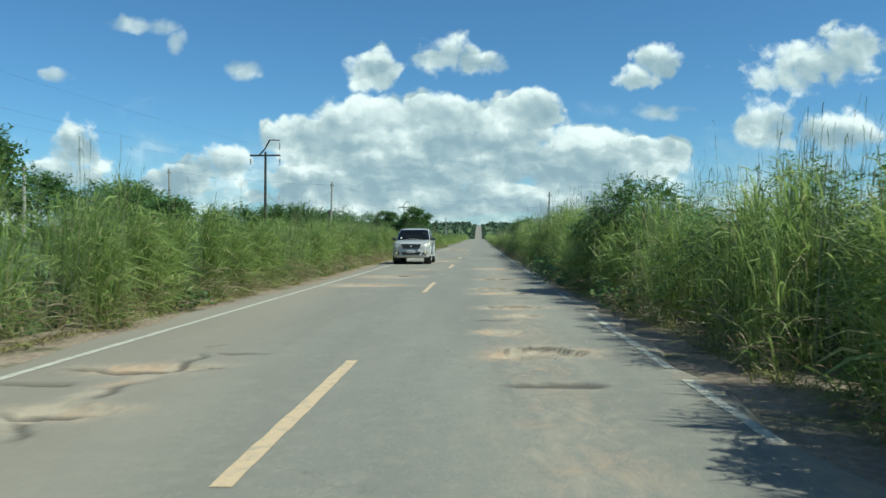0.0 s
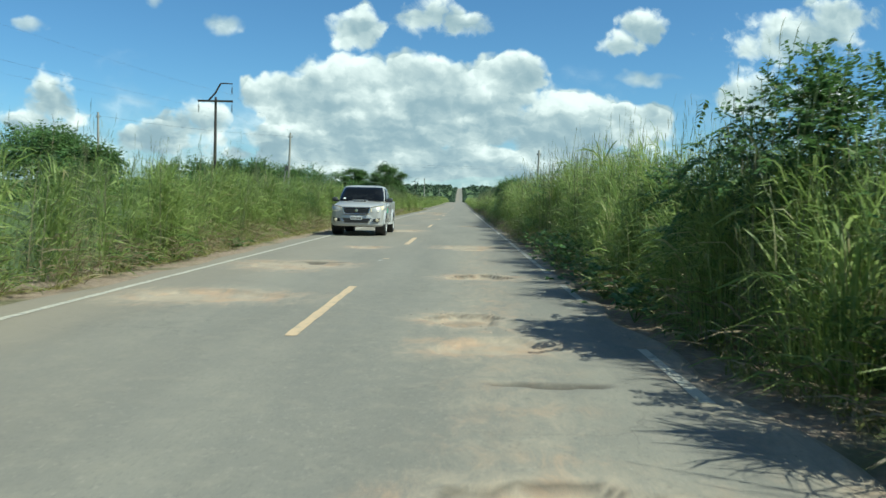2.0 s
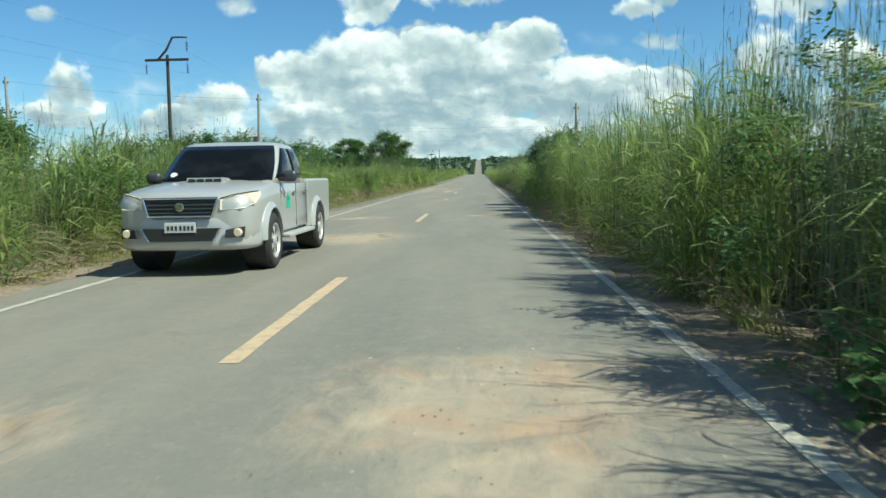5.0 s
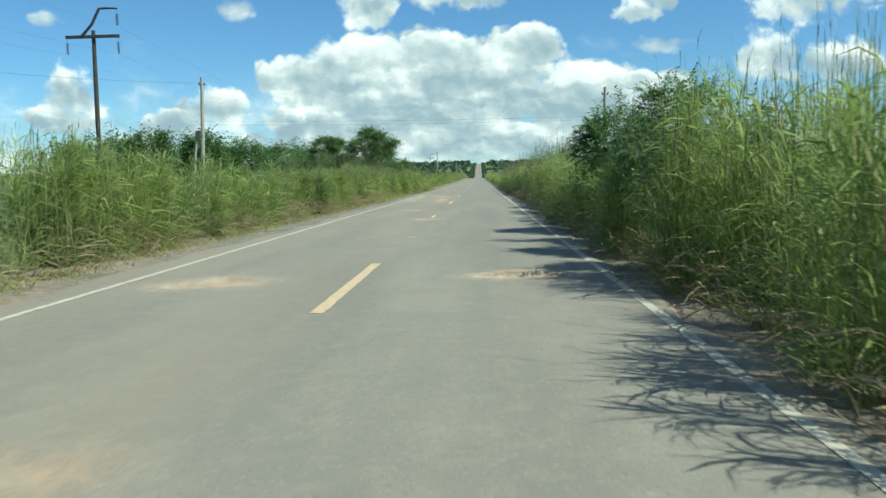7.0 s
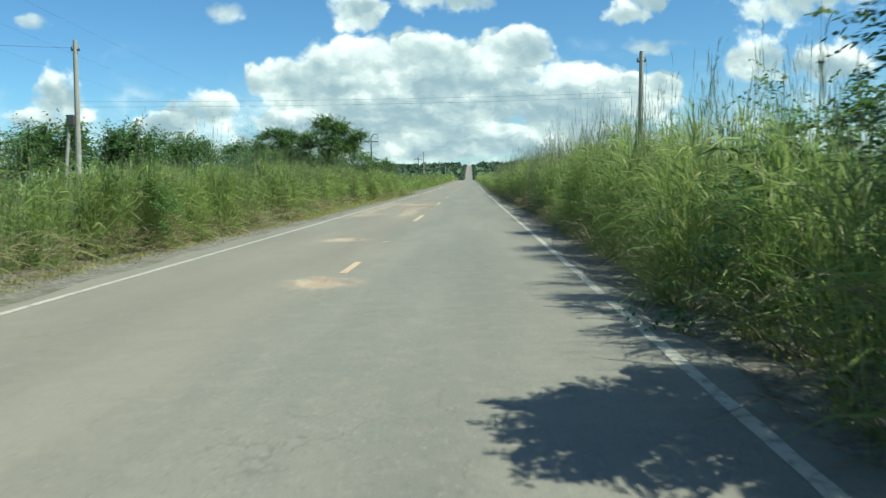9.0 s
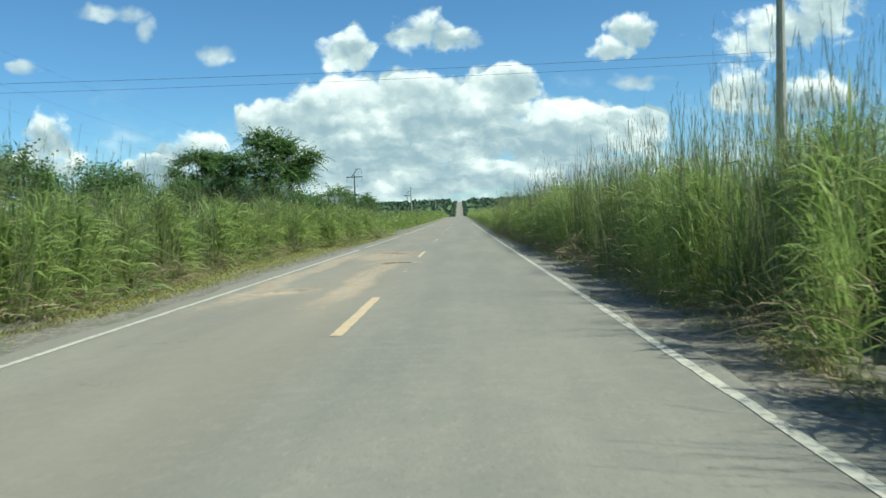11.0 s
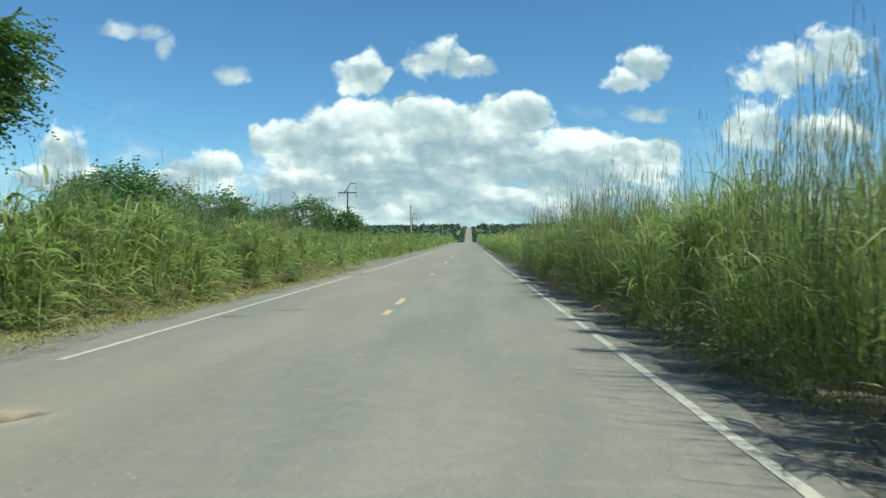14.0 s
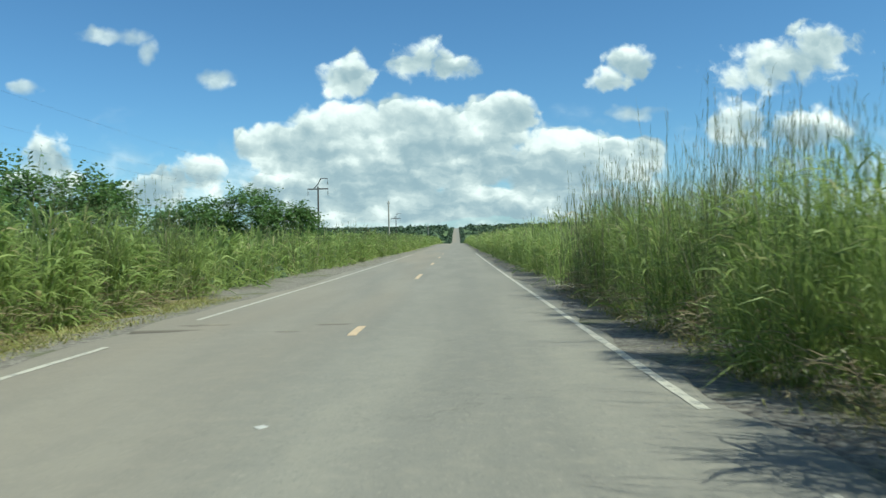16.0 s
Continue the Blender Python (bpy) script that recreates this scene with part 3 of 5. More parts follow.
for y0, y1 in ((-20, -1), (5.0, 7.2), (7.8, 13.5), (16.6, 18.5), (22.0, 24.0), (26.0, 60.5), (61, 66), (66.5, 112.8), (113.1, 125.6), (127.5, 199)):
    paint_strip("edge_line", 3.145, y0, y1, 0.046, WHITE_PAINT, "worn white edge line on the asphalt")

# ---- tall grass on both verges ----
TOP_Y = (-19.3, 9.7, 17.4, 25.1, 31.9, 38.6, 48.3, 54.5, 56.5, 63.5, 66.5, 77.3, 88.9, 101.4, 114, 125.6, 140.1, 220, 420)
TOP_R = (2.0, 2.0, 1.9, 2.2, 2.6, 2.2, 2.2, 2.2, 1.6, 1.55, 2.05, 2.05, 2.05, 2.1, 2.05, 1.95, 2.0, 2.1, 2.2)
TOP_L = (2.1, 2.15, 2.05, 1.75, 2.05, 2.15, 2.15, 2.1, 2.1, 1.9, 1.8, 1.75, 2.15, 2.2, 2.2, 2.0, 1.85, 2.3, 2.4)


def stand(side, y0, y1, per_metre, wide, segments, depth):
    """Leaves of a stand of tall grass along one verge, side -1 or 1: tussocks whose blades arch outwards."""
    n, tussocks = int((y1 - y0) * per_metre), int((y1 - y0) * 4.5)
    who = rng.integers(0, tussocks, n)
    heart_y = rng.uniform(y0, y1, tussocks)
    heart_back = 0.22 + rng.beta(1.0, 2.0, tussocks) * (depth - 0.2)
    vigour = rng.uniform(0.8, 1.14, tussocks)
    spin = rng.uniform(0, 2 * np.pi, n)
    reach = np.abs(rng.normal(0, 0.17, n))
    y = heart_y[who] + reach * np.sin(spin)
    back = np.maximum(heart_back[who] + reach * np.cos(spin), 0.0)
    edge = verge_right(y) if side > 0 else -verge_left(y)
    tuft = 0.5 + 0.5 * np.sin(2.2 * y + 5 * side) * np.sin(0.83 * y + 1)
    top = np.interp(y, TOP_Y, TOP_R if side > 0 else TOP_L) * (0.95 + 0.14 * tuft)
    limit = np.minimum(top, 1.05 + 1.7 * back + 0.4 * tuft) * vigour[who]
    x = side * (edge + back)
    h = limit * rng.beta(1.5, 1.05, n)
    length = rng.uniform(0.4, 0.95, n) * (0.85 + 0.2 * wide)
    z0 = np.maximum(h - 0.55 * length, 0.0)
    out = np.arctan2(np.sin(spin), side * np.cos(spin))
    road = np.arctan2(rng.normal(0, 0.8, n), -side * np.ones(n))
    angle = np.where(rng.random(n) < 0.5, out + rng.normal(0, 0.4, n), road)
    away = np.stack([np.cos(angle), np.sin(angle)], 1)
    up = rng.uniform(0.55, 0.97, n)
    droop = rng.uniform(0.15, 0.9, n)
    erect = rng.random(n) < (np.interp(y, (80, 95), (0.25, 0.38)) if side > 0 else 0.16)
    up = np.where(erect, rng.uniform(0.9, 0.99, n), up)
    droop = np.where(erect, rng.uniform(0.02, 0.22, n), droop)
    length = np.where(erect, np.minimum(1.4 * length, 0.95 * top), length)
    z0 = np.where(erect, np.maximum(h - 0.8 * length, 0.0), z0)
    base = np.stack([x, y, z0 + smooth_profile(y) - 0.02], 1)
    broad = np.where(rng.random(n) < 0.16, rng.uniform(1.5, 2.3, n), 1.0) * (1.0 if side > 0 else np.interp(y, (75, 95), (1.2, 1.6)))
    return ribbon(base, away, up, length, rng.uniform(0.008, 0.021, n) * wide * np.where(erect, 0.65, broad), droop, segments)


def culms(side, y0, y1, per_metre, wide, low=2.0, high=3.1):
    """Flowering stems in leaning bunches above the leaves, each with a loose narrow seed head."""
    bunches = int((y1 - y0) * per_metre / 9)
    by = rng.uniform(y0, y1, bunches)
    thick = np.sin(0.9 * by + 2 * side) + np.sin(0.37 * by) + 0.8 * np.sin(2.3 * by)
    by = by[thick > -0.9]
    bunches = len(by)
    bback = 0.25 + rng.beta(1.1, 1.6, bunches) * 1.8
    bheight = rng.uniform(0.74, 1.14, bunches)
    bangle, blean = rng.uniform(0, 2 * np.pi, bunches), rng.uniform(0.0, 0.09, bunches)
    who = rng.integers(0, bunches, bunches * 9)
    n = len(who)
    y = by[who] + rng.normal(0, 0.13, n)
    x = side * ((verge_right(y) if side > 0 else -verge_left(y)) + np.maximum(bback[who] + rng.normal(0, 0.12, n), 0.1))
    tall = np.interp(y, TOP_Y, TOP_R if side > 0 else TOP_L) / 2.1
    length = rng.uniform(low, high, n) * bheight[who] * (0.4 + 0.6 * tall)
    angle = bangle[who] + rng.normal(0, 0.5, n)
    away = np.stack([np.cos(angle) + 0.7, np.sin(angle) * 0.8], 1)
    away /= np.linalg.norm(away, axis=1)[:, None]
    base = np.stack([x, y, smooth_profile(y)], 1)
    droop = np.clip(blean[who] * 2 + rng.normal(0.1, 0.08, n), 0.01, 0.42)
    up = np.clip(0.99 - blean[who] - np.abs(rng.normal(0, 0.025, n)), 0.8, 0.995)
    pieces = [ribbon(base, away, up, length, np.full(n, 0.013 * wide), droop, 4)]
    for k in range(5):
        s = np.clip(0.76 + 0.05 * k + rng.uniform(-0.02, 0.02, n), 0, 0.99)
        out = (1 - up) * s + droop * 0.55 * s**2
        rise = up * s - droop * 0.9 * s**2.2
        b = base + np.stack([away[:, 0] * out * length, away[:, 1] * out * length, rise * length], 1)
        a2 = angle + rng.normal(0, 1.0, n)
        pieces.append(ribbon(b, np.stack([np.cos(a2), np.sin(a2)], 1), rng.uniform(0.84, 0.99, n), rng.uniform(0.14, 0.30, n), np.full(n, 0.008 * wide), rng.uniform(0.05, 0.4, n), 2))
    return pieces


for side, name in ((-1, "tall_grass"), (1, "tall_grass")):
    near = 1100 if side > 0 else 860
    v, f = joined(([stand(side, -6, 142, near, 1.0, 3, 2.6)] if side > 0 else [stand(side, -6, 84, near, 1.0, 2, 2.6), stand(side, 84, 142, 760, 1.35, 3, 2.6)]) + [ stand(side, 142, 230, 230, 2.0, 2, 2.6), stand(side, 230, 430, 90, 4.0, 2, 3.5)])
    tagged(raw_mesh(name, v, f, GRASS), "tall green guinea grass with drooping blades on the road verge", "grass", kind="stuff")
    v, f = joined(culms(side, -4, 76, 64 if side > 0 else 32, 1.0, 2.0, 3.1) + culms(side, 34, 50, 70 if side > 0 else 24, 1.0, 2.2, 3.2) + culms(side, 76, 142, 165 if side > 0 else 70, 1.0, 2.2, 3.6) + (culms(side, 28.4, 33.2, 150, 1.0, 2.5, 3.2) if side > 0 else []) + culms(side, 142, 260, 14, 2.0))
    tagged(raw_mesh("seed_stalks", v, f, STRAW), "thin straw-green seed stalks standing above the grass", "grass", kind="stuff")
    # solid sheet for the dense stems inside the stand, coloured dark for their shade
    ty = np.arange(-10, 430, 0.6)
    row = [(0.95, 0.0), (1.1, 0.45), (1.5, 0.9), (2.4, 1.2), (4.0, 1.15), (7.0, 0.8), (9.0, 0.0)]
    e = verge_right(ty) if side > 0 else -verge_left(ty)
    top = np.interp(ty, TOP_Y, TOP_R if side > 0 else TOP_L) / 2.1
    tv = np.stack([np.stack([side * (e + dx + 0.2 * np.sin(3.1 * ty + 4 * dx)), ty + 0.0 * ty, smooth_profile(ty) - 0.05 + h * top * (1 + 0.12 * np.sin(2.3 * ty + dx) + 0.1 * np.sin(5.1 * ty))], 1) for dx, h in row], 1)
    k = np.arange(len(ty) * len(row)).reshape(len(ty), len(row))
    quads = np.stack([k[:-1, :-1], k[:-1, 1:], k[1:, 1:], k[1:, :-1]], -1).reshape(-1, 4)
    tagged(raw_mesh("grass_shade_sheet", tv.reshape(-1, 3), [quads], STEM_SHADE, True), "dark sheet standing for stems and shade inside the tall grass", "grass", kind="stuff")

# dead blades hanging at the foot of the stand, and short grass on the shoulders
for side in (-1, 1):
    n = 9000 if side > 0 else 15000
    y = rng.uniform(-5, 142, n)
    edge = verge_right(y) if side > 0 else -verge_left(y)
    if side < 0:
        fewer = (y < 86) | (rng.random(n) < 0.75)
        y, edge = y[fewer], edge[fewer]
        n = len(y)
    back = rng.uniform(-0.14, 0.55, n)
    base = np.stack([side * (edge + back), y, rng.uniform(0.0, 0.8, n) * np.clip(0.45 + back, 0.1, 1)], 1)
    angle = np.arctan2(rng.normal(0, 0.9, n), -side * np.ones(n))
    v, f = joined([ribbon(base, np.stack([np.cos(angle), np.sin(angle)], 1), rng.uniform(0.2, 0.8, n), rng.uniform(0.25, 0.6, n), rng.uniform(0.008, 0.02, n), rng.uniform(0.2, 0.7, n), 3)])
    v[:, 2] = np.maximum(v[:, 2], 0.004)
    tagged(raw_mesh("dry_grass", v, f, DEAD), "dry brown grass blades drooping at the verge", "grass", kind="stuff")
    n = 20000 if side > 0 else 84000
    y = rng.uniform(-5, 142, n)
    y = np.where(rng.random(n) < 0.55, rng.uniform(86, 142, n), y) if side < 0 else y
    edge = verge_right(y) if side > 0 else -verge_left(y)
    inner = 3.55 if side > 0 else np.where((y > 84), 3.8, 3.75)
    x = np.where((y > 86) & (side < 0), inner + np.sqrt(rng.random(n)) * (edge - inner + 0.35), edge + 0.25 - np.abs(rng.normal(0, 0.45, n)) * np.clip(edge - inner, 0.15, 1.2))
    good = x > inner - 0.1
    x, y = x[good], y[good]
    n = len(x)
    angle = rng.uniform(0, 6.28, n)
    v, f = joined([ribbon(np.stack([side * x, y, np.full(n, -0.02)], 1), np.stack([np.cos(angle), np.sin(angle)], 1), rng.uniform(0.5, 0.95, n), rng.uniform(0.06, 0.26, n) * (1.0 if side > 0 else 0.6), rng.uniform(0.009, 0.019, n), rng.uniform(0.2, 0.8, n), 2)])
    tagged(raw_mesh("short_grass", v, f, SHORT), "short yellow-green grass on the dirt shoulder", "grass", kind="stuff")

# rank grass on the fields behind the verges
n = 36000
y = rng.uniform(-12, 230, n)
side = np.where(rng.random(n) < 0.65, -1.0, 1.0)
x = side * (6.6 + 44 * rng.random(n) ** 1.6)
h = np.where(np.abs(x) < 13, np.interp(np.abs(x), (6.6, 9, 13), (1.3, 0.9, 0.1)), 0.0)
angle = rng.uniform(0, 6.28, n)
v, f = joined([ribbon(np.stack([x, y, smooth_profile(y) - 0.05 + h * rng.uniform(0.6, 1.0, n)], 1), np.stack([np.cos(angle), np.sin(angle)], 1), rng.uniform(0.6, 0.97, n), rng.uniform(0.6, 1.5, n), rng.uniform(0.03, 0.08, n), rng.uniform(0.1, 0.7, n), 2)])
tagged(raw_mesh("field_grass", v, f, GRASS), "rank green grass covering the fields beyond", "grass", kind="stuff")

# ---- leaves in sprays, for shrubs and trees ----
def sprays(base, way, length, pairs, leaf, width, droop):
    """Feathered leaves: n stalks from base along way, each with pairs of leaflets; leaf and width in metres.
    Returns (verts, quads, no triangles)."""
    n = len(base)
    s = (np.arange(pairs) + 0.6) / pairs
    at = base[:, None] + way[:, None] * (length[:, None] * s)[..., None]
    at[..., 2] -= (droop * length)[:, None] * s**2
    side = np.cross(way, (0, 0, 1.0))
    side /= np.linalg.norm(side, axis=1)[:, None] + 1e-6
    out = []
    for sign in (-1, 1):
        tilt = rng.normal(0, 0.35, (n, pairs))
        d = sign * side[:, None] + 0.55 * way[:, None]
        d = np.broadcast_to(d, at.shape).copy()
        d[..., 2] += tilt - 0.25
        d /= np.linalg.norm(d, axis=2)[..., None]
        big = leaf * rng.uniform(0.7, 1.15, (n, pairs)) * (1.0 - 0.35 * s)
        across = np.cross(d, rng.normal(0, 1, (n, pairs, 3)) * 0.5 + np.array([0, 0, 1.0]))
        across = np.cross(across, d) * 0.35 + np.cross(d, np.array([0, 0, 1.0]))
        across /= np.linalg.norm(across, axis=2)[..., None] + 1e-6
        tip = at + d * big[..., None]
        mid = at + d * (0.45 * big)[..., None]
        half = across * (width * 0.5 * rng.uniform(0.8, 1.2, (n, pairs)))[..., None]
        out.append(np.stack([at, mid - half, tip, mid + half], 2).reshape(-1, 3))
    v = np.concatenate(out)
    return v, np.arange(len(v)).reshape(-1, 4), np.zeros((0, 3), int)


def limb(bm, points, radii, sides=7):
    """A tapered limb along points."""
    rings = []
    for i, p in enumerate(points):
        p = Vector(p)
        d = (Vector(points[min(i + 1, len(points) - 1)]) - Vector(points[max(i - 1, 0)])).normalized()
        q = d.to_track_quat("Z", "Y")
        rings.append([bm.verts.new(p + q @ Vector((math.cos(2 * math.pi * k / sides), math.sin(2 * math.pi * k / sides), 0)) * radii[i]) for k in range(sides)])
    for a, b in zip(rings, rings[1:]):
        for k in range(sides):
            bm.faces.new((a[k], a[(k + 1) % sides], b[(k + 1) % sides], b[k]))
    bm.faces.new(rings[-1])
    bm.faces.new(rings[0][::-1])


def tree(name, place, height, spread, label, leaf=0.16, count=520, flat=0.45, base=0.35, mat=None, category="tree", pairs=7, stems=1, trunk=0.05, layered=False):
    """A tree or shrub: trunk, limbs that fork towards the crown, feathery sprays in clumps with gaps between."""
    x, y = place
    z = float(smooth_profile(y)) - 0.05
    thing = empty(name, (x, y, z))
    tagged(thing, label, category, group=category + "s beside the road")
    ends = []
    for s in range(stems):
        a0 = rng.uniform(0, 6.28)
        off = 0.0 if stems == 1 else 0.12
        foot = np.array([off * math.cos(a0), off * math.sin(a0), 0.0])
        fork = foot + np.array([0.06 * height * rng.normal(), 0.06 * height * rng.normal(), height * base])
        bm = bmesh.new()
        limb(bm, [foot, (foot + fork) / 2 + rng.normal(0, 0.02 * height, 3) * [1, 1, 0], fork], [trunk * height * 0.42, trunk * height * 0.33, trunk * height * 0.26])
        part("trunk", bm, BARK, thing)
        for k in range(max(3, 6 // stems)):
            a = a0 + 2 * math.pi * k / max(3, 6 // stems) + rng.normal(0, 0.25)
            reach = spread * rng.uniform(0.45, 0.85)
            top = height * rng.uniform(0.72, 0.93) if flat < 0.8 else height * rng.uniform(0.55, 0.95)
            end = foot + np.array([reach * math.cos(a), reach * math.sin(a), top])
            mid = fork * 0.45 + end * 0.55 + np.array([0, 0, -0.06 * height]) * rng.uniform(-0.5, 1.0)
            bm = bmesh.new()
            limb(bm, [fork, mid, end], [trunk * height * 0.22, trunk * height * 0.13, trunk * height * 0.05], 6)
            part("limb", bm, BARK, thing)
            ends += [mid * 0.4 + end * 0.6, end]
    ends = np.array(ends)
    clumps = max(14, int(count / 22))
    c = ends[rng.integers(0, len(ends), clumps)] + rng.normal(0, 1, (clumps, 3)) * np.array([0.28 * spread, 0.28 * spread, 0.12 * height * (0.5 + flat)])
    if layered:
        clumps = 25
        a = rng.uniform(0, 6.28, clumps)
        d = spread * np.sqrt(rng.uniform(0.02, 1.0, clumps))
        c = np.stack([d * np.cos(a), d * np.sin(a), height * (0.95 - 0.2 * (d / spread) ** 2 - 0.26 * rng.random(clumps) ** 1.4)], 1)
    r = np.hypot(c[:, 0], c[:, 1]) / spread
    c[:, 2] = np.minimum(c[:, 2], height * (1.0 - flat * 0.45 * r**2) - 0.03 * height)
    c[:, 2] = np.maximum(c[:, 2], height * base * 0.8)
    who = rng.integers(0, clumps, count)
    b = c[who] + rng.normal(0, 1, (count, 3)) * np.array([0.13 * spread, 0.13 * spread, 0.045 * height])
    if layered:
        b = c[who] + rng.normal(0, 1, (count, 3)) * np.array([0.13 * spread, 0.13 * spread, 0.02 * height])
    out = b - np.array([0, 0, height * 0.6])
    out[:, 2] *= 0.5
    out = out / (np.linalg.norm(out, axis=1)[:, None] + 1e-6) + rng.normal(0, 0.5, (count, 3))
    out /= np.linalg.norm(out, axis=1)[:, None]
    reach = rng.uniform(0.5, 0.95, count) if layered else rng.uniform(2.6, 4.4, count) * leaf
    v, f = joined([sprays(b, out, reach, pairs, leaf, leaf * 0.42, rng.uniform(0.1, 0.6, count))])
    crown = raw_mesh("crown", v, f, mat or CROWN)
    crown.parent = thing
    return thing


# flat-topped tree by the road and its neighbours
tree("acacia_tree", (-8.0, 114.3), 5.9, 2.1, "flat-topped dark green acacia tree above roadside grass", 0.15, 2300, 0.35, 0.4, pairs=9, layered=True)
tree("small_tree", (-9.4, 115.6), 3.2, 1.8, "dense dark bush under the acacia tree", 0.16, 1500, 0.9, 0.12, pairs=6)
tree("acacia_tree", (-12.3, 117.5), 5.7, 1.6, "low rounded acacia tree behind the taller one", 0.15, 1500, 0.35, 0.4, pairs=9, layered=True)
tree("small_tree", (-11.6, 113.5), 3.6, 1.5, "dense dark bush at the acacia's foot", 0.18, 1500, 0.9, 0.15, pairs=6)
for x, y, h, s in ((-39.4, 128, 6.5, 3.8), (-35, 150, 6.9, 4.0), (-29, 170, 7.6, 4), (-28.6, 45, 7.7, 2.0), (-44, 97, 8.7, 5), (-36, 84, 6.7, 3.4), (-30.5, 80, 4.9, 2.6), (-42, 77, 7.0, 3.6)):
    tree("tree", (x, y), h, s, "dark green broad-crowned tree beyond the roadside grass", 0.5, 1000, 0.75, 0.28, pairs=4)
for x, y, h, s in ((-30.7, 120, 6.3, 2.2), (-27.2, 125, 6.2, 2.0), (-27, 140, 6.5, 2.2)):
    tree("tree", (x, y), h, s, "dark green rounded tree standing in scrub", 0.42, 950, 0.75, 0.25, pairs=4)
for x, y, h, s in ((-19.5, 150, 5.6, 3.6), (-25, 158, 5.6, 4), (-18.5, 163, 5.2, 3.4), (-16.8, 190, 5.9, 3.5), (-13.8, 193, 4.9, 2.2), (-20, 186, 5.0, 3.0)):
    tree("small_tree", (x, y), h, s, "dense dark green low tree above the grass", 0.42, 1000, 0.95, 0.1, pairs=4)

# shrubs standing in the right-hand grass
tree("shrub", (5.3, 3.7), 2.9, 0.6, "tall leafy shrub at the sandy shoulder", 0.085, 620, 0.6, 0.3, SHRUB, "shrub", 8, 3, 0.022)
tree("shrub", (5.0, 18.8), 2.65, 1.15, "feathery dark green shrub overhanging the grass", 0.085, 1400, 0.7, 0.2, SHRUB, "shrub", 9, 3, 0.022)
tree("shrub", (4.7, 22.4), 2.05, 0.7, "small-leaved shrub tangled with grass", 0.075, 520, 0.8, 0.2, SHRUB, "shrub", 6, 2, 0.022)
tree("shrub", (5.0, 16.0), 2.25, 0.85, "dark green leafy shrub in the grass", 0.075, 640, 0.8, 0.2, SHRUB, "shrub", 6, 2, 0.022)
tree("shrub", (5.3, 10.8), 2.35, 1.0, "dark green leafy shrub in the grass", 0.08, 640, 0.8, 0.15, SHRUB, "shrub", 5, 2, 0.022)
tree("shrub", (5.5, 8.4), 2.4, 0.8, "leafy shrub with a tall loose top", 0.085, 420, 0.7, 0.3, SHRUB, "shrub", 5, 2, 0.022)
tree("shrub", (4.75, 61.3), 2.7, 1.0, "feathery shrub arching above the grass", 0.085, 1450, 0.6, 0.2, SHRUB, "shrub", 9, 3, 0.022)
tree("shrub", (4.95, 58.3), 2.5, 0.85, "dense green shrub pushing through the grass", 0.08, 1350, 0.85, 0.12, SHRUB, "shrub", 6, 3, 0.022)
tree("shrub", (4.6, 65.0), 2.2, 0.8, "dark green shrub at the grass edge", 0.075, 640, 0.85, 0.12, SHRUB, "shrub", 6, 2, 0.022)
tree("shrub", (4.75, 56.2), 2.7, 0.95, "dense leafy shrub crowding the grass edge", 0.08, 1150, 0.8, 0.12, SHRUB, "shrub", 7, 3, 0.022)
tree("shrub", (4.7, 53.4), 2.45, 0.85, "leafy shrub laced with yellowing grass", 0.08, 850, 0.85, 0.12, SHRUB, "shrub", 6, 2, 0.022)
tree("shrub", (4.6, 36.0), 2.3, 0.9, "leafy shrub half hidden in grass", 0.075, 560, 0.85, 0.15, SHRUB, "shrub", 5, 2, 0.022)
tree("shrub", (4.2, 58.5), 3.1, 0.4, "thin leafy stem above the grass", 0.08, 120, 0.7, 0.3, SHRUB, "shrub", 5, 1, 0.012)
tree("shrub", (-5.0, 43.0), 1.9, 0.7, "dark leafy bush at the grass edge", 0.07, 460, 0.9, 0.1, SHRUB, "shrub", 5, 2, 0.022)
tree("shrub", (-5.0, 73.5), 1.7, 0.8, "coarse green bush at the grass edge", 0.09, 420, 0.9, 0.1, SHRUB, "shrub", 5, 2, 0.022)


# broad-leaved weeds at the edge of the asphalt
def weed(place, size, count, label, spread=0.5):
    x, y = place
    thing = empty("broadleaf_weed", (x, y, 0.0))
    tagged(thing, label, "weed")
    bm = bmesh.new()
    for k in range(5):
        a = rng.uniform(0, 6.28)
        limb(bm, [(0, 0, -0.03), (0.4 * spread * math.cos(a), 0.4 * spread * math.sin(a), 0.5 * size), (0.8 * spread * math.cos(a), 0.8 * spread * math.sin(a), 0.8 * size)], [0.008, 0.006, 0.003], 5)
    part("stem", bm, SHRUB, thing)
    b = np.stack([rng.normal(0, spread * 0.5, count), rng.normal(0, spread * 0.7, count), rng.uniform(0.04, size, count)], 1)
    a = rng.uniform(0, 6.28, count)
    w = np.stack([np.cos(a), np.sin(a), rng.uniform(-0.2, 0.5, count)], 1)
    w /= np.linalg.norm(w, axis=1)[:, None]
    v, f = joined([sprays(b, w, np.full(count, 0.07), 2, 0.11, 0.075, np.full(count, 0.2))])
    raw_mesh("leaves", v, f, SHRUB).parent = thing


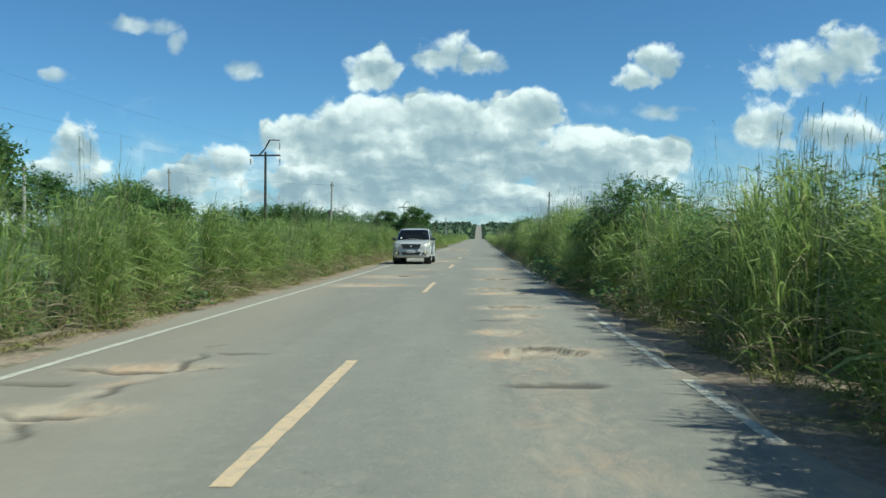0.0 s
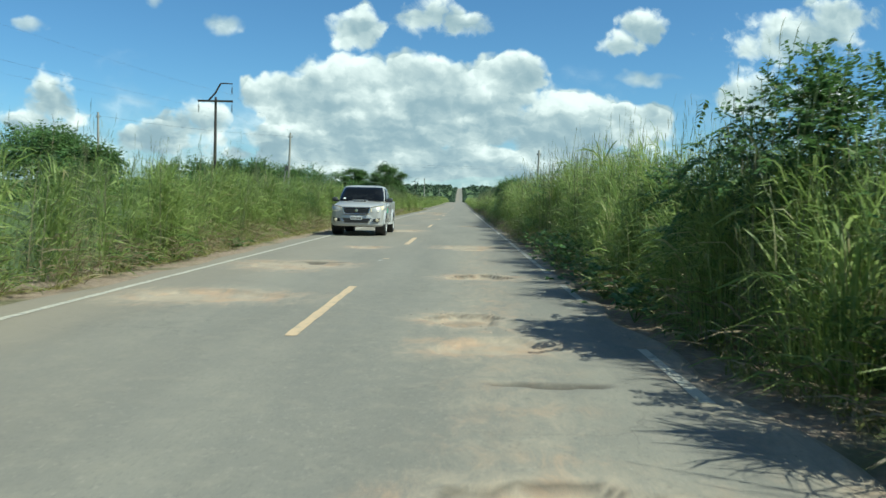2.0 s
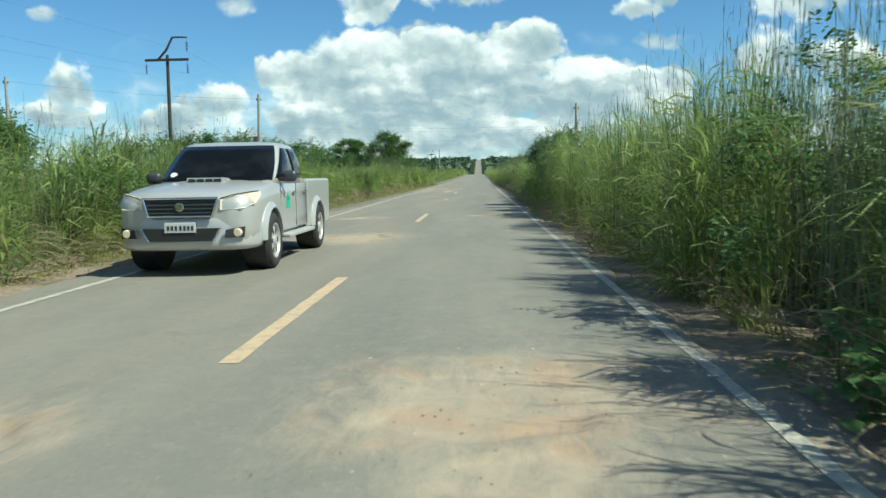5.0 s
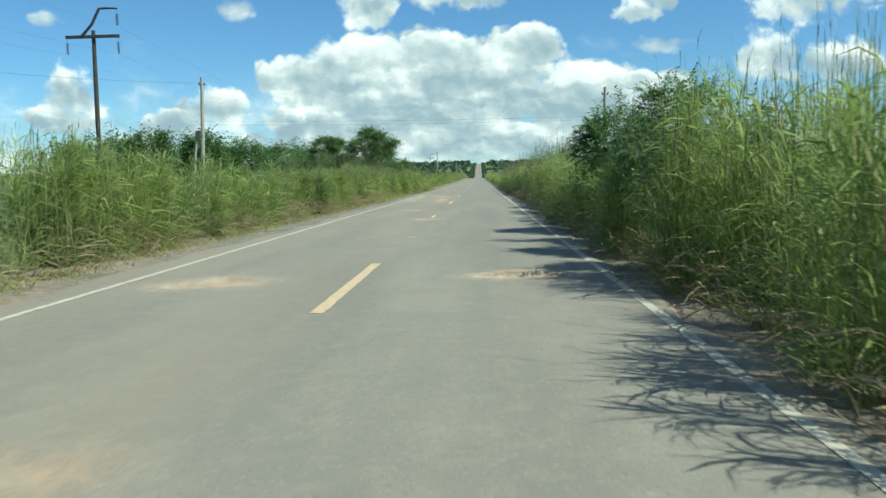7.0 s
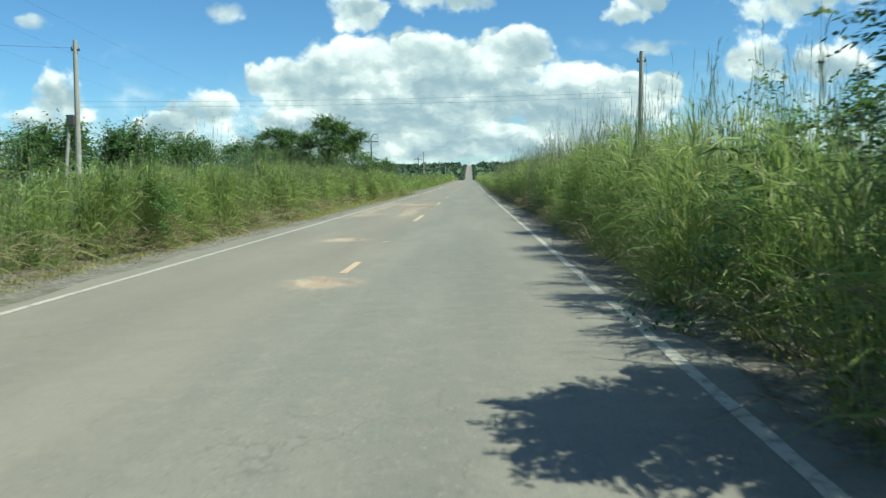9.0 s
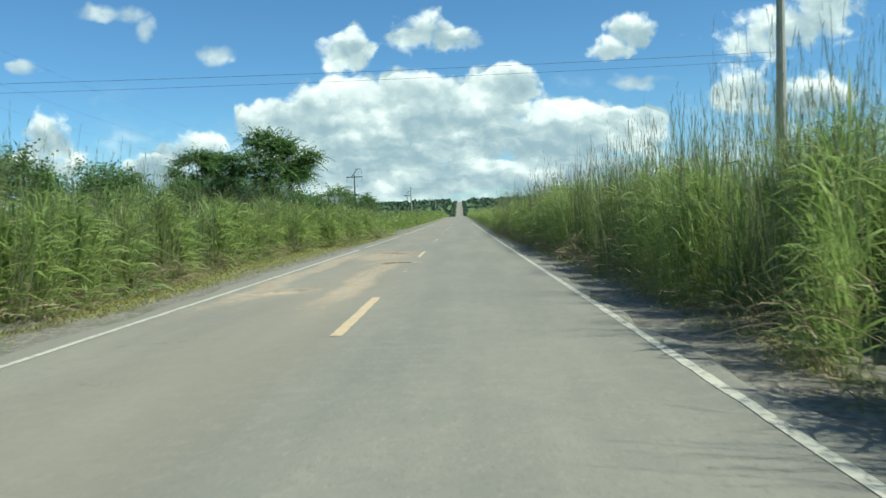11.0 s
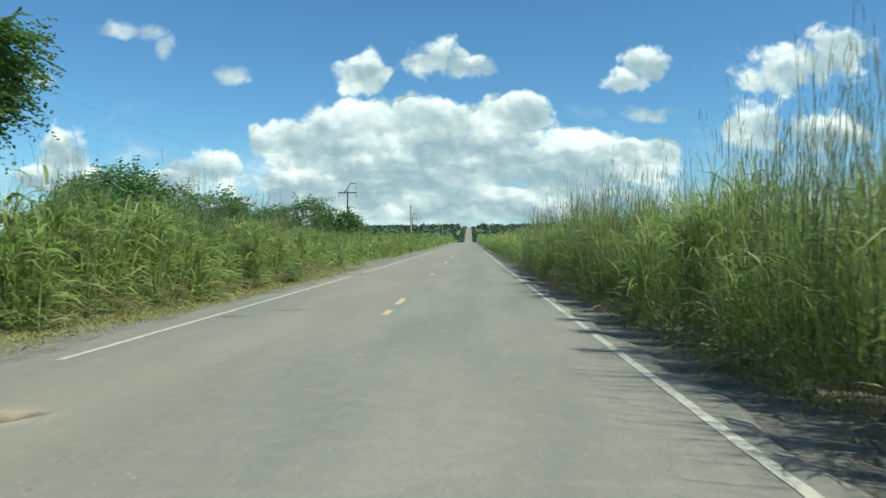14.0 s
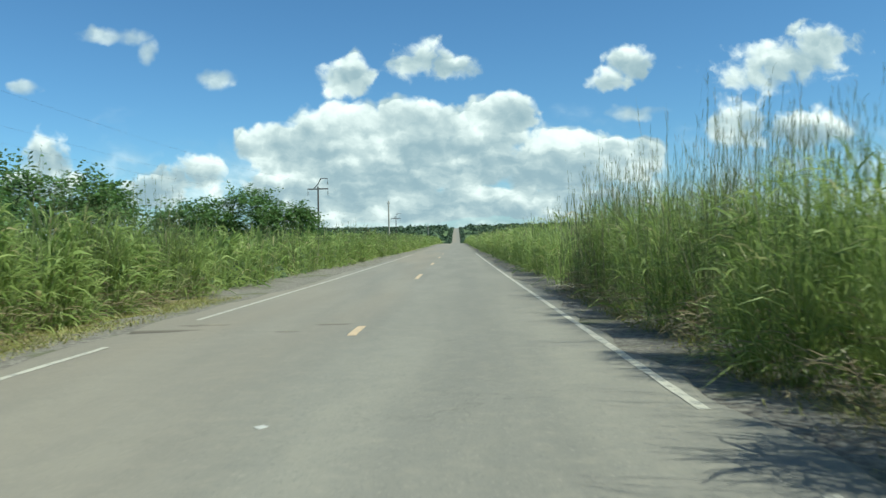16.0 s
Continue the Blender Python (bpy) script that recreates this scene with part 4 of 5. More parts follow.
for place, size, n in (((3.7, 26.4), 0.6, 80), ((3.7, 27.4), 0.75, 100), ((3.66, 28.4), 0.65, 90), ((3.66, 29.6), 0.5, 60), ((3.62, 24.9), 0.6, 100), ((3.55, 22.6), 0.5, 90), ((3.5, 20.4), 0.45, 80), ((3.75, 31.6), 0.6, 100), ((3.8, 33.2), 0.5, 80), ((3.85, 14.0), 0.5, 80)):
    weed(place, size, n, "low broad-leaved weed creeping onto the shoulder")
weed((-4.3, 127.6), 0.45, 110, "dark low weed on the dirt shoulder", 0.42)
for place, size, n in (((-4.25, 27.6), 0.5, 150), ((-4.3, 28.4), 0.4, 90), ((-4.2, 25.2), 0.3, 60), ((-4.2, 31.5), 0.25, 50)):
    weed(place, size, n, "broad-leaved green weed at the foot of the grass", 0.35)
weed((-4.1, 14.5), 0.3, 60, "low green weed on the dirt shoulder", 0.3)

# ---- scrub and far woods ----
def thickets(n, xs, ys, heights, size, per, keep=None):
    """Many bushes as clumps of leaf faces; xs and ys are ranges."""
    x, y = rng.uniform(*xs, n), rng.uniform(*ys, n)
    if keep is not None:
        m = keep(x, y)
        x, y = x[m], y[m]
    n = len(x)
    h = rng.uniform(*heights, n)
    who = np.repeat(np.arange(n), per)
    d = rng.normal(0, 1, (n * per, 3))
    d /= np.linalg.norm(d, axis=1)[:, None]
    d[:, 2] = np.abs(d[:, 2])
    centre = np.stack([x, y, smooth_profile(y)], 1)[who] + d * (h * rng.uniform(0.75, 1.0, n))[who][:, None] * np.array([0.85, 0.85, 1.0]) * rng.uniform(0.7, 1.0, (n * per, 1))
    t = np.cross(d, rng.normal(0, 1, d.shape))
    t /= np.linalg.norm(t, axis=1)[:, None]
    b = np.cross(d, t)
    t, b = t + 0.4 * d * rng.normal(0, 1, (len(d), 1)), b + 0.4 * d * rng.normal(0, 1, (len(d), 1))
    s = (h[who] * size * rng.uniform(0.6, 1.3, len(who)))[:, None]
    v = np.stack([centre - t * s, centre - b * s * 0.6, centre + t * s, centre + b * s * 0.6], 1).reshape(-1, 3)
    return v, np.arange(len(v)).reshape(-1, 4), np.zeros((0, 3), int)


clear = lambda x, y: np.abs(x) > 9 + 0.004 * np.maximum(y, 0)
v, f = joined([thickets(260, (-110, -13), (20, 330), (1.2, 2.5), 0.16, 130), thickets(90, (12, 80), (60, 330), (1.5, 2.6), 0.18, 110)])
tagged(raw_mesh("scrub", v, f, CROWN), "dark green scrub bushes beyond the roadside grass", "scrub", kind="stuff")
v, f = joined([thickets(1300, (-260, 260), (330, 900), (1.8, 4.5), 0.26, 32, clear), thickets(2500, (-480, 480), (860, 1560), (3.0, 6.5), 0.40, 15, clear), thickets(900, (-600, 600), (1380, 1580), (4.5, 8.5), 0.28, 24, clear)])
tagged(raw_mesh("far_woods", v, f, WOODS), "distant dark green woods covering a low hill", "woods", kind="stuff")
# grass and bushes that line the far road
v, f = joined([thickets(700, (-9.5, -5.5), (420, 1500), (1.5, 2.6), 0.3, 26), thickets(700, (5.0, 9.0), (420, 1500), (1.5, 2.6), 0.3, 26)])
tagged(raw_mesh("far_roadside_scrub", v, f, WOODS), "green roadside growth far along the road", "scrub", kind="stuff")


# ---- poles and wires ----
def box(bm, centre, size, bevel=0.0, turn=None):
    m = Matrix.Translation(centre) @ (turn or Matrix()) @ Matrix.Diagonal((*size, 1))
    made = bmesh.ops.create_cube(bm, size=1.0, matrix=m)
    if bevel:
        edges = list({e for v in made["verts"] for e in v.link_edges})
        bmesh.ops.bevel(bm, geom=edges, offset=bevel, segments=2, affect="EDGES", profile=0.6)


def plain_pole(place, height, label, with_box=False, strut=False, lean=0.0):
    x, y = place
    thing = empty("utility_pole", (x, y, float(smooth_profile(y)) - 0.1))
    tagged(thing, label, "utility pole", "utility poles")
    bm = bmesh.new()
    limb(bm, [(0, 0, 0), (lean * 0.5, 0, height / 2), (lean, 0, height + 0.1)], [0.15, 0.125, 0.095], 10)
    part("pole", bm, CONCRETE, thing)
    bm = bmesh.new()
    box(bm, (lean, 0, height - 0.35), (0.42, 0.07, 0.07), 0.008)
    part("bracket", bm, STEEL, thing)
    for dx in (-0.18, 0.18):
        bm = bmesh.new()
        limb(bm, [(lean + dx, 0, height - 0.33), (lean + dx, 0, height - 0.25), (lean + dx, 0, height - 0.18)], [0.03, 0.05, 0.025], 8)
        part("insulator", bm, CONCRETE, thing)
    if with_box:
        bm = bmesh.new()
        box(bm, (lean * 0.5 - 0.2, -0.12, height * 0.56), (0.36, 0.3, 0.5), 0.03)
        part("meter_box", bm, STEEL, thing, "small dark metal box")
    if strut:
        bm = bmesh.new()
        limb(bm, [(-0.75, -0.1, 0), (-0.48, -0.1, height * 0.28), (-0.2, -0.1, height * 0.55)], [0.1, 0.09, 0.075], 8)
        part("strut", bm, CONCRETE, thing, "leaning concrete brace")
    return thing


def arm_pole(place, height):
    """Tall timber pole: a crossarm, a raised bracket arm and strings of insulators."""
    x, y = place
    z = float(smooth_profile(y))
    thing = empty("transmission_pole", (x, y, z - 0.2))
    tagged(thing, "tall dark timber power pole with crossarm and raised bracket", "power pole", "power line poles")
    bm = bmesh.new()
    limb(bm, [(0, 0, 0), (0, 0, height * 0.5), (0.05, 0, height + 0.45)], [0.2, 0.17, 0.13], 10)
    part("pole", bm, TIMBER, thing)
    bm = bmesh.new()
    box(bm, (0.05, -0.16, height), (3.9, 0.14, 0.22), 0.02)
    part("crossarm", bm, TIMBER, thing)
    bm = bmesh.new()
    limb(bm, [(-0.75, -0.18, height), (0.05, -0.18, height + 0.85), (0.65, -0.18, height + 1.95)], [0.1, 0.1, 0.09], 6)
    part("bracket", bm, TIMBER, thing)
    bm = bmesh.new()
    limb(bm, [(0.6, -0.18, height + 1.92), (1.2, -0.18, height + 1.94), (1.95, -0.18, height + 1.9)], [0.08, 0.08, 0.06], 6)
    part("top_arm", bm, TIMBER, thing)
    for dx, top in ((-1.8, height - 0.1), (1.9, height - 0.1), (1.9, height + 1.85)):
        bm = bmesh.new()
        limb(bm, [(dx, -0.18, top), (dx, -0.18, top - 0.6), (dx, -0.18, top - 1.15)], [0.012, 0.012, 0.012], 5)
        for k in range(6):
            zz = top - 0.35 - 0.13 * k
            limb(bm, [(dx, -0.18, zz), (dx, -0.18, zz - 0.04), (dx, -0.18, zz - 0.075)], [0.04, 0.125, 0.03], 9)
        part("insulator_string", bm, STEEL, thing)
    return thing


def wire(points, sag, label="thin dark overhead wire", radius=0.007):
    cu = bpy.data.curves.new("overhead_wire", "CURVE")
    cu.dimensions, cu.bevel_depth, cu.bevel_resolution = "3D", radius, 1
    for a, b in zip(points, points[1:]):
        sp = cu.splines.new("POLY")
        sp.points.add(20)
        for i, p in enumerate(sp.points):
            t = i / 20
            p.co = (*(a[j] * (1 - t) + b[j] * t - (sag * 4 * t * (1 - t) if j == 2 else 0) for j in range(3)), 1)
    cu.materials.append(STEEL)
    return tagged(new("overhead_wire", cu), label, "wire")


arm_pole((-25.8, 100), 12.0)
arm_pole((-24.5, 271), 11.6)
arm_pole((-27, -71), 12.0)
arm_pole((-23, 440), 11.6)
for dx, dz in ((-1.8, -1.25), (1.9, -1.25), (1.9, 0.7)):
    wire([(-27 + dx, -71.18, 12 + dz), (-25.8 + dx, 99.82, 11.8 + dz), (-24.5 + dx, 270.8, 11.6 + dz + float(smooth_profile(271.0))), (-23 + dx, 439.8, 11.5 + dz)], 2.6, radius=0.004)
plain_pole((-16.6, 95), 8.1, "slim grey concrete pole with a dark box", True, True, 0.25)
plain_pole((-33.4, 88), 9.1, "slim pale concrete utility pole")
plain_pole((-27.9, 50), 6.1, "slim pale concrete utility pole")
plain_pole((-9.1, 245), 7.6, "slim grey utility pole by the far road")
plain_pole((-9.5, 420), 8, "slim grey utility pole by the far road")
plain_pole((9.4, 94.6), 6.8, "grey concrete utility pole behind tall grass", False, False, 0.1)
wire([(-16.45, 95, 5.3), (9.45, 94.6, 5.0)], 0.12, radius=0.0045)
wire([(-16.45, 95, 5.05), (9.45, 94.6, 4.8)], 0.12, radius=0.004)
wire([(-33.4, 88, 8.8), (-16.35, 95, 7.75)], 0.3)

# ---- pickup truck in the oncoming lane ----
SILVER, _nt, _p = material("silver_paint")
_n = Nodes(_nt)
_tc = _nt.nodes.new("ShaderNodeTexCoord").outputs["Object"]
_dust = _n.range(_n.noise(_tc, 2.2, 5.0), 0.4, 0.75)
_n.link(_n.mix(_n.math("MULTIPLY", _dust, 0.3), (0.50, 0.50, 0.48), (0.45, 0.41, 0.34)), _p.inputs["Base Color"])
_p.inputs["Metallic"].default_value, _p.inputs["Roughness"].default_value = 0.35, 0.4
_p.inputs["Coat Weight"].default_value, _p.inputs["Coat Roughness"].default_value = 0.6, 0.12
DARK_GLASS, _nt, _p = material("tinted_glass")
_n = Nodes(_nt)
_n.link(_n.mix(_n.range(_n.noise(_nt.nodes.new("ShaderNodeTexCoord").outputs["Object"], 3.0), 0.4, 0.7), (0.006, 0.007, 0.008), (0.012, 0.013, 0.014)), _p.inputs["Base Color"])
_p.inputs["Roughness"].default_value, _p.inputs["IOR"].default_value = 0.04, 1.25
DARK_TRIM = plain("dark_grey_plastic", (0.045, 0.048, 0.052), 0.4, 0.0, 0.2, 6.0)
BLACK = plain("black_plastic", (0.02, 0.02, 0.02), 0.6, 0.0, 0.3, 6.0)
RUBBER = plain("tyre_rubber", (0.025, 0.025, 0.024), 0.85, 0.0, 0.35, 9.0)
CHROME = plain("chrome", (0.62, 0.62, 0.60), 0.18, 1.0, 0.1, 5.0)
ALLOY = plain("alloy", (0.50, 0.50, 0.48), 0.4, 0.35, 0.15, 6.0)
LENS = plain("lamp_lens", (0.70, 0.61, 0.43), 0.12, 0.0, 0.12, 5.0)
PLATE = plain("plate_white", (0.62, 0.62, 0.60), 0.5, 0.0, 0.06, 5.0)
GREEN_MARK = plain("green_decal", (0.03, 0.42, 0.25), 0.5, 0.0, 0.1, 5.0)
RED_MARK = plain("red_decal", (0.45, 0.05, 0.04), 0.5, 0.0, 0.1, 5.0)


def loft(bm, sections, close=True):
    """Skins a list of rings with equal numbers of points."""
    rings = [[bm.verts.new(p) for p in s] for s in sections]
    n = len(rings[0])
    for a, b in zip(rings, rings[1:]):
        for k in range(n):
            bm.faces.new((a[k], b[k], b[(k + 1) % n], a[(k + 1) % n]))
    if close:
        bm.faces.new(rings[0])
        bm.faces.new(rings[-1][::-1])


def slab(bm, corners, thick):
    """A thin plate through four corners, thick along their normal."""
    c = [Vector(p) for p in corners]
    n = (c[1] - c[0]).cross(c[3] - c[0]).normalized() * thick
    loft(bm, [[p - n * 0.5 for p in c], [p + n * 0.5 for p in c]])
    bmesh.ops.recalc_face_normals(bm, faces=bm.faces)


def ring_section(y, w, zb, zt, crown, k=0.1):
    """Car body section at y: rounded lower and upper edges."""
    half = [(0.0, zb), (w * 0.9, zb), (w * 0.985, zb + 0.07), (w, zb + 0.22), (w * 0.995, zt - 0.17), (w * 0.965, zt - 0.05), (w * 0.88, zt), (w * 0.45, zt + crown * 0.8), (0.0, zt + crown)]
    return [(x, y, z) for x, z in half] + [(-x, y, z) for x, z in half[-2:0:-1]]


def pickup(place):
    truck = empty("pickup_truck", place)
    tagged(truck, "dusty silver double-cab pickup truck on the road", "truck")
    # body from the nose to the back of the cab
    bm = bmesh.new()
    loft(bm, [ring_section(*s) for s in ((-0.93, 0.58, 0.50, 0.87, 0.03), (-0.915, 0.70, 0.44, 0.955, 0.03), (-0.86, 0.80, 0.40, 1.02, 0.03), (-0.75, 0.865, 0.40, 1.06, 0.035), (-0.58, 0.895, 0.40, 1.09, 0.04), (-0.3, 0.905, 0.42, 1.13, 0.04),
                                      (0.1, 0.915, 0.42, 1.165, 0.05), (0.55, 0.91, 0.42, 1.195, 0.045), (0.75, 0.905, 0.42, 1.2, 0.02), (1.5, 0.905, 0.42, 1.2, 0.0), (2.33, 0.905, 0.42, 1.2, 0.0))])
    bmesh.ops.recalc_face_normals(bm, faces=bm.faces)
    part("body", bm, SILVER, truck, "", True)
    # cab: one rounded shell from the belt line to the roof; z, front y, back y, half width
    SHELL = np.array([(1.16, 0.34, 2.37, 0.868), (1.30, 0.53, 2.35, 0.858), (1.45, 0.735, 2.32, 0.832), (1.60, 0.94, 2.27, 0.79), (1.70, 1.08, 2.22, 0.752), (1.752, 1.18, 2.16, 0.71), (1.785, 1.30, 2.06, 0.62), (1.803, 1.48, 1.92, 0.42)])

    def shell_at(z):
        return [float(np.interp(z, SHELL[:, 0], SHELL[:, k])) for k in (1, 2, 3)]

    def front_y(x, z):
        yf, yr, w = shell_at(z)
        q = min(1.0, abs(x) / w)
        return (yf + yr) / 2 - (yr - yf) / 2 * (1 - q**8) ** 0.125 - 0.06 * (1 - q**2)

    def side_x(y, z):
        yf, yr, w = shell_at(z)
        q = min(1.0, abs(2 * y - yf - yr) / (yr - yf))
        return w * (1 - q**8) ** 0.125

    def shell_ring(z):
        yf, yr, w = shell_at(z)
        ring = []
        for k in range(48):
            c, d = math.cos(2 * math.pi * k / 48), math.sin(2 * math.pi * k / 48)
            x, y = w * math.copysign(abs(c) ** 0.25, c), math.copysign(abs(d) ** 0.25, d)
            bow = 0.06 * (1 - (x / w) ** 2) if y < 0 else 0.0
            ring.append((x, (yf + yr) / 2 + (yr - yf) / 2 * y - bow, z))
        return ring

    bm = bmesh.new()
    loft(bm, [shell_ring(z) for z in SHELL[:, 0]])
    bmesh.ops.recalc_face_normals(bm, faces=bm.faces)
    part("cab", bm, SILVER, truck, "", True)

    def glazing(name, rows, out, label=""):
        """A curved pane through rows of points, a centimetre thick, set a little proud."""
        bm = bmesh.new()
        skins = [[[bm.verts.new(Vector(p) + Vector(out) * d) for p in row] for row in rows] for d in (0.35, 1.0)]
        for skin in skins:
            for p, q in zip(skin, skin[1:]):
                for k in range(len(p) - 1):
                    bm.faces.new((p[k], p[k + 1], q[k + 1], q[k]))
        bmesh.ops.bridge_loops(bm, edges=[e for e in bm.edges if e.is_boundary])
        bmesh.ops.recalc_face_normals(bm, faces=bm.faces)
        return part(name, bm, DARK_GLASS, truck, label, True)

    levels = [1.205 + 0.515 * k / 7 for k in range(8)]
    glass = glazing("windscreen", [[(u * (shell_at(z)[2] - 0.055), front_y(u * (shell_at(z)[2] - 0.055), z), z) for u in np.linspace(-1, 1, 13)] for z in levels], (0, -0.012, 0.012), "dark tinted windscreen")
    for sx in (1, -1):
        rise = [1.235 + 0.455 * k / 6 for k in range(7)]
        glazing("door_window", [[(sx * side_x(y, z), y, z) for y in np.linspace(min(shell_at(z)[0] + 0.14, 1.34), 1.44, 5)] for z in rise], (sx * 0.012, 0, 0.004))
        glazing("door_window", [[(sx * side_x(y, z), y, z) for y in np.linspace(1.53, shell_at(z)[1] - 0.21, 5)] for z in rise], (sx * 0.012, 0, 0.004))
        # door seams, handles, mirror, step
        for y0 in (0.56, 1.52, 2.24):
            bm = bmesh.new()
            box(bm, (sx * 0.9035, y0, 0.83), (0.008, 0.008, 0.66))
            part("door_seam", bm, BLACK, truck)
        for y0 in (1.34, 2.10):
            bm = bmesh.new()
            box(bm, (sx * 0.925, y0, 1.02), (0.035, 0.17, 0.035), 0.012)
            part("door_handle", bm, CHROME, truck, "chrome handle")
        bm = bmesh.new()
        box(bm, (sx * 1.01, 0.72, 1.265), (0.21, 0.12, 0.165), 0.055)
        mirror = part("door_mirror", bm, DARK_TRIM, truck, "dark grey door mirror", True)
        bm = bmesh.new()
        box(bm, (sx * 0.9, 0.68, 1.22), (0.12, 0.05, 0.05), 0.01)
        part("mirror_arm", bm, BLACK, mirror)
        bm = bmesh.new()
        box(bm, (sx * 0.93, 1.5, 0.40), (0.17, 1.75, 0.055), 0.02)
        part("running_board", bm, ALLOY, truck, "dull metal running board")
        # headlight wraps the corner
        bm = bmesh.new()
        loft(bm, [[(sx * x, y, z) for x, y, z in ring] for ring in ([(0.50, -0.905, 0.84), (0.50, -0.885, 1.0), (0.66, -0.83, 1.045), (0.80, -0.72, 1.07), (0.89, -0.52, 1.08), (0.905, -0.50, 1.02), (0.875, -0.70, 0.91), (0.76, -0.865, 0.855)],
                                                                [(0.50, -0.945, 0.85), (0.50, -0.925, 0.99), (0.67, -0.87, 1.03), (0.82, -0.755, 1.055), (0.912, -0.53, 1.065), (0.925, -0.52, 1.03), (0.90, -0.72, 0.92), (0.77, -0.905, 0.865)])])
        bmesh.ops.recalc_face_normals(bm, faces=bm.faces)
        lamp = part("headlight", bm, LENS, truck, "clear headlight lens")
        bm = bmesh.new()
        loft(bm, [[(sx * x, y, z) for x, y, z in ring] for ring in ([(0.505, -0.935, 0.985), (0.66, -0.885, 1.032), (0.82, -0.765, 1.058), (0.90, -0.56, 1.072)], [(0.505, -0.945, 1.0), (0.66, -0.89, 1.046), (0.82, -0.77, 1.072), (0.90, -0.56, 1.086)])], False)
        part("lamp_brow", bm, DARK_TRIM, lamp)
        # fog lamp in its dark pocket
        bm = bmesh.new()
        slab(bm, [(sx * 0.56, -0.992, 0.50), (sx * 0.79, -0.90, 0.50), (sx * 0.80, -0.885, 0.635), (sx * 0.58, -0.985, 0.60)], 0.03)
        pocket = part("fog_lamp_pocket", bm, BLACK, truck)
        bm = bmesh.new()
        limb(bm, [(sx * 0.715, -0.91, 0.56), (sx * 0.715, -0.955, 0.56), (sx * 0.715, -0.965, 0.56)], [0.058, 0.055, 0.042], 16)
        part("fog_lamp", bm, LENS, pocket)
        # wheel arches
        for y0 in (0.0, 3.085):
            bm = bmesh.new()
            seg = 18
            outer, inner = [], []
            for k in range(seg + 1):
                a = math.pi * k / seg
                outer.append((0.50 * math.cos(a), 0.50 * math.sin(a)))
                inner.append((0.42 * math.cos(a), 0.42 * math.sin(a)))
            for k in range(seg):
                ring = [outer[k], outer[k + 1], inner[k + 1], inner[k]]
                loft(bm, [[(sx * 0.86, y0 + p[0], 0.42 + p[1]) for p in ring], [(sx * (0.962 if j in (2, 3) else 0.918), y0 + p[0], 0.42 + p[1]) for j, p in enumerate(ring)]])
            bmesh.ops.remove_doubles(bm, verts=bm.verts, dist=0.0005)
            bmesh.ops.recalc_face_normals(bm, faces=bm.faces)
            part("wheel_arch", bm, SILVER, truck)
            bm = bmesh.new()
            limb(bm, [(sx * 0.60, y0, 0.43), (sx * 0.80, y0, 0.43), (sx * 0.918, y0, 0.43)], [0.425, 0.425, 0.425], 28)
            part("wheel_well", bm, BLACK, truck)
            # wheel
            bm = bmesh.new()
            prof = ((0.70, 0.24), (0.70, 0.33), (0.715, 0.365), (0.76, 0.383), (0.90, 0.383), (0.945, 0.365), (0.965, 0.33), (0.965, 0.25), (0.94, 0.235))
            rings = [[(sx * px_, y0 + r * math.cos(2 * math.pi * k / 30), 0.383 + r * math.sin(2 * math.pi * k / 30)) for k in range(30)] for px_, r in prof]
            loft(bm, rings, False)
            bmesh.ops.recalc_face_normals(bm, faces=bm.faces)
            wheel = part("wheel", bm, RUBBER, truck, "black rubber tyre", True)
            bm = bmesh.new()
            rim = ((0.90, 0.02), (0.90, 0.19), (0.945, 0.235), (0.96, 0.242), (0.958, 0.225), (0.925, 0.2))
            loft(bm, [[(sx * px_, y0 + r * math.cos(2 * math.pi * k / 30), 0.383 + r * math.sin(2 * math.pi * k / 30)) for k in range(30)] for px_, r in rim], False)
            limb(bm, [(sx * 0.90, y0, 0.383), (sx * 0.93, y0, 0.383), (sx * 0.94, y0, 0.383)], [0.215, 0.20, 0.16], 24)
            limb(bm, [(sx * 0.935, y0, 0.383), (sx * 0.955, y0, 0.383), (sx * 0.965, y0, 0.383)], [0.07, 0.065, 0.04], 12)
            bmesh.ops.recalc_face_normals(bm, faces=bm.faces)
            part("rim", bm, ALLOY, wheel, "dusty alloy rim")
            bm = bmesh.new()
            for k in range(6):
                turn = Matrix.Rotation(2 * math.pi * k / 6, 4, "X")
                m = Matrix.Translation((sx * 0.936, y0, 0.383)) @ turn @ Matrix.Translation((0, 0.138, 0)) @ Matrix.Diagonal((0.012, 0.085, 0.07, 1))
                bmesh.ops.create_cube(bm, size=1.0, matrix=m)
            bmesh.ops.bevel(bm, geom=list(bm.edges), offset=0.004, segments=1, affect="EDGES")
            part("rim_slots", bm, BLACK, wheel)
            bm = bmesh.new()
            slab(bm, [(sx * 0.70, y0 + 0.44, 0.22), (sx * 0.92, y0 + 0.44, 0.22), (sx * 0.92, y0 + 0.44, 0.5), (sx * 0.70, y0 + 0.44, 0.5)], 0.012)
            part("mud_flap", bm, BLACK, truck)
    # hood scoop, grille, bumper, plate
    bm = bmesh.new()
    loft(bm, [[(-0.27, -0.02, 1.19), (0.27, -0.02, 1.19), (0.25, 0.0, 1.26), (-0.25, 0.0, 1.26)], [(-0.26, 0.4, 1.225), (0.26, 0.4, 1.225), (0.2, 0.4, 1.255), (-0.2, 0.4, 1.255)]])
    bmesh.ops.recalc_face_normals(bm, faces=bm.faces)
    scoop = part("hood_scoop", bm, SILVER, truck, "raised air scoop")
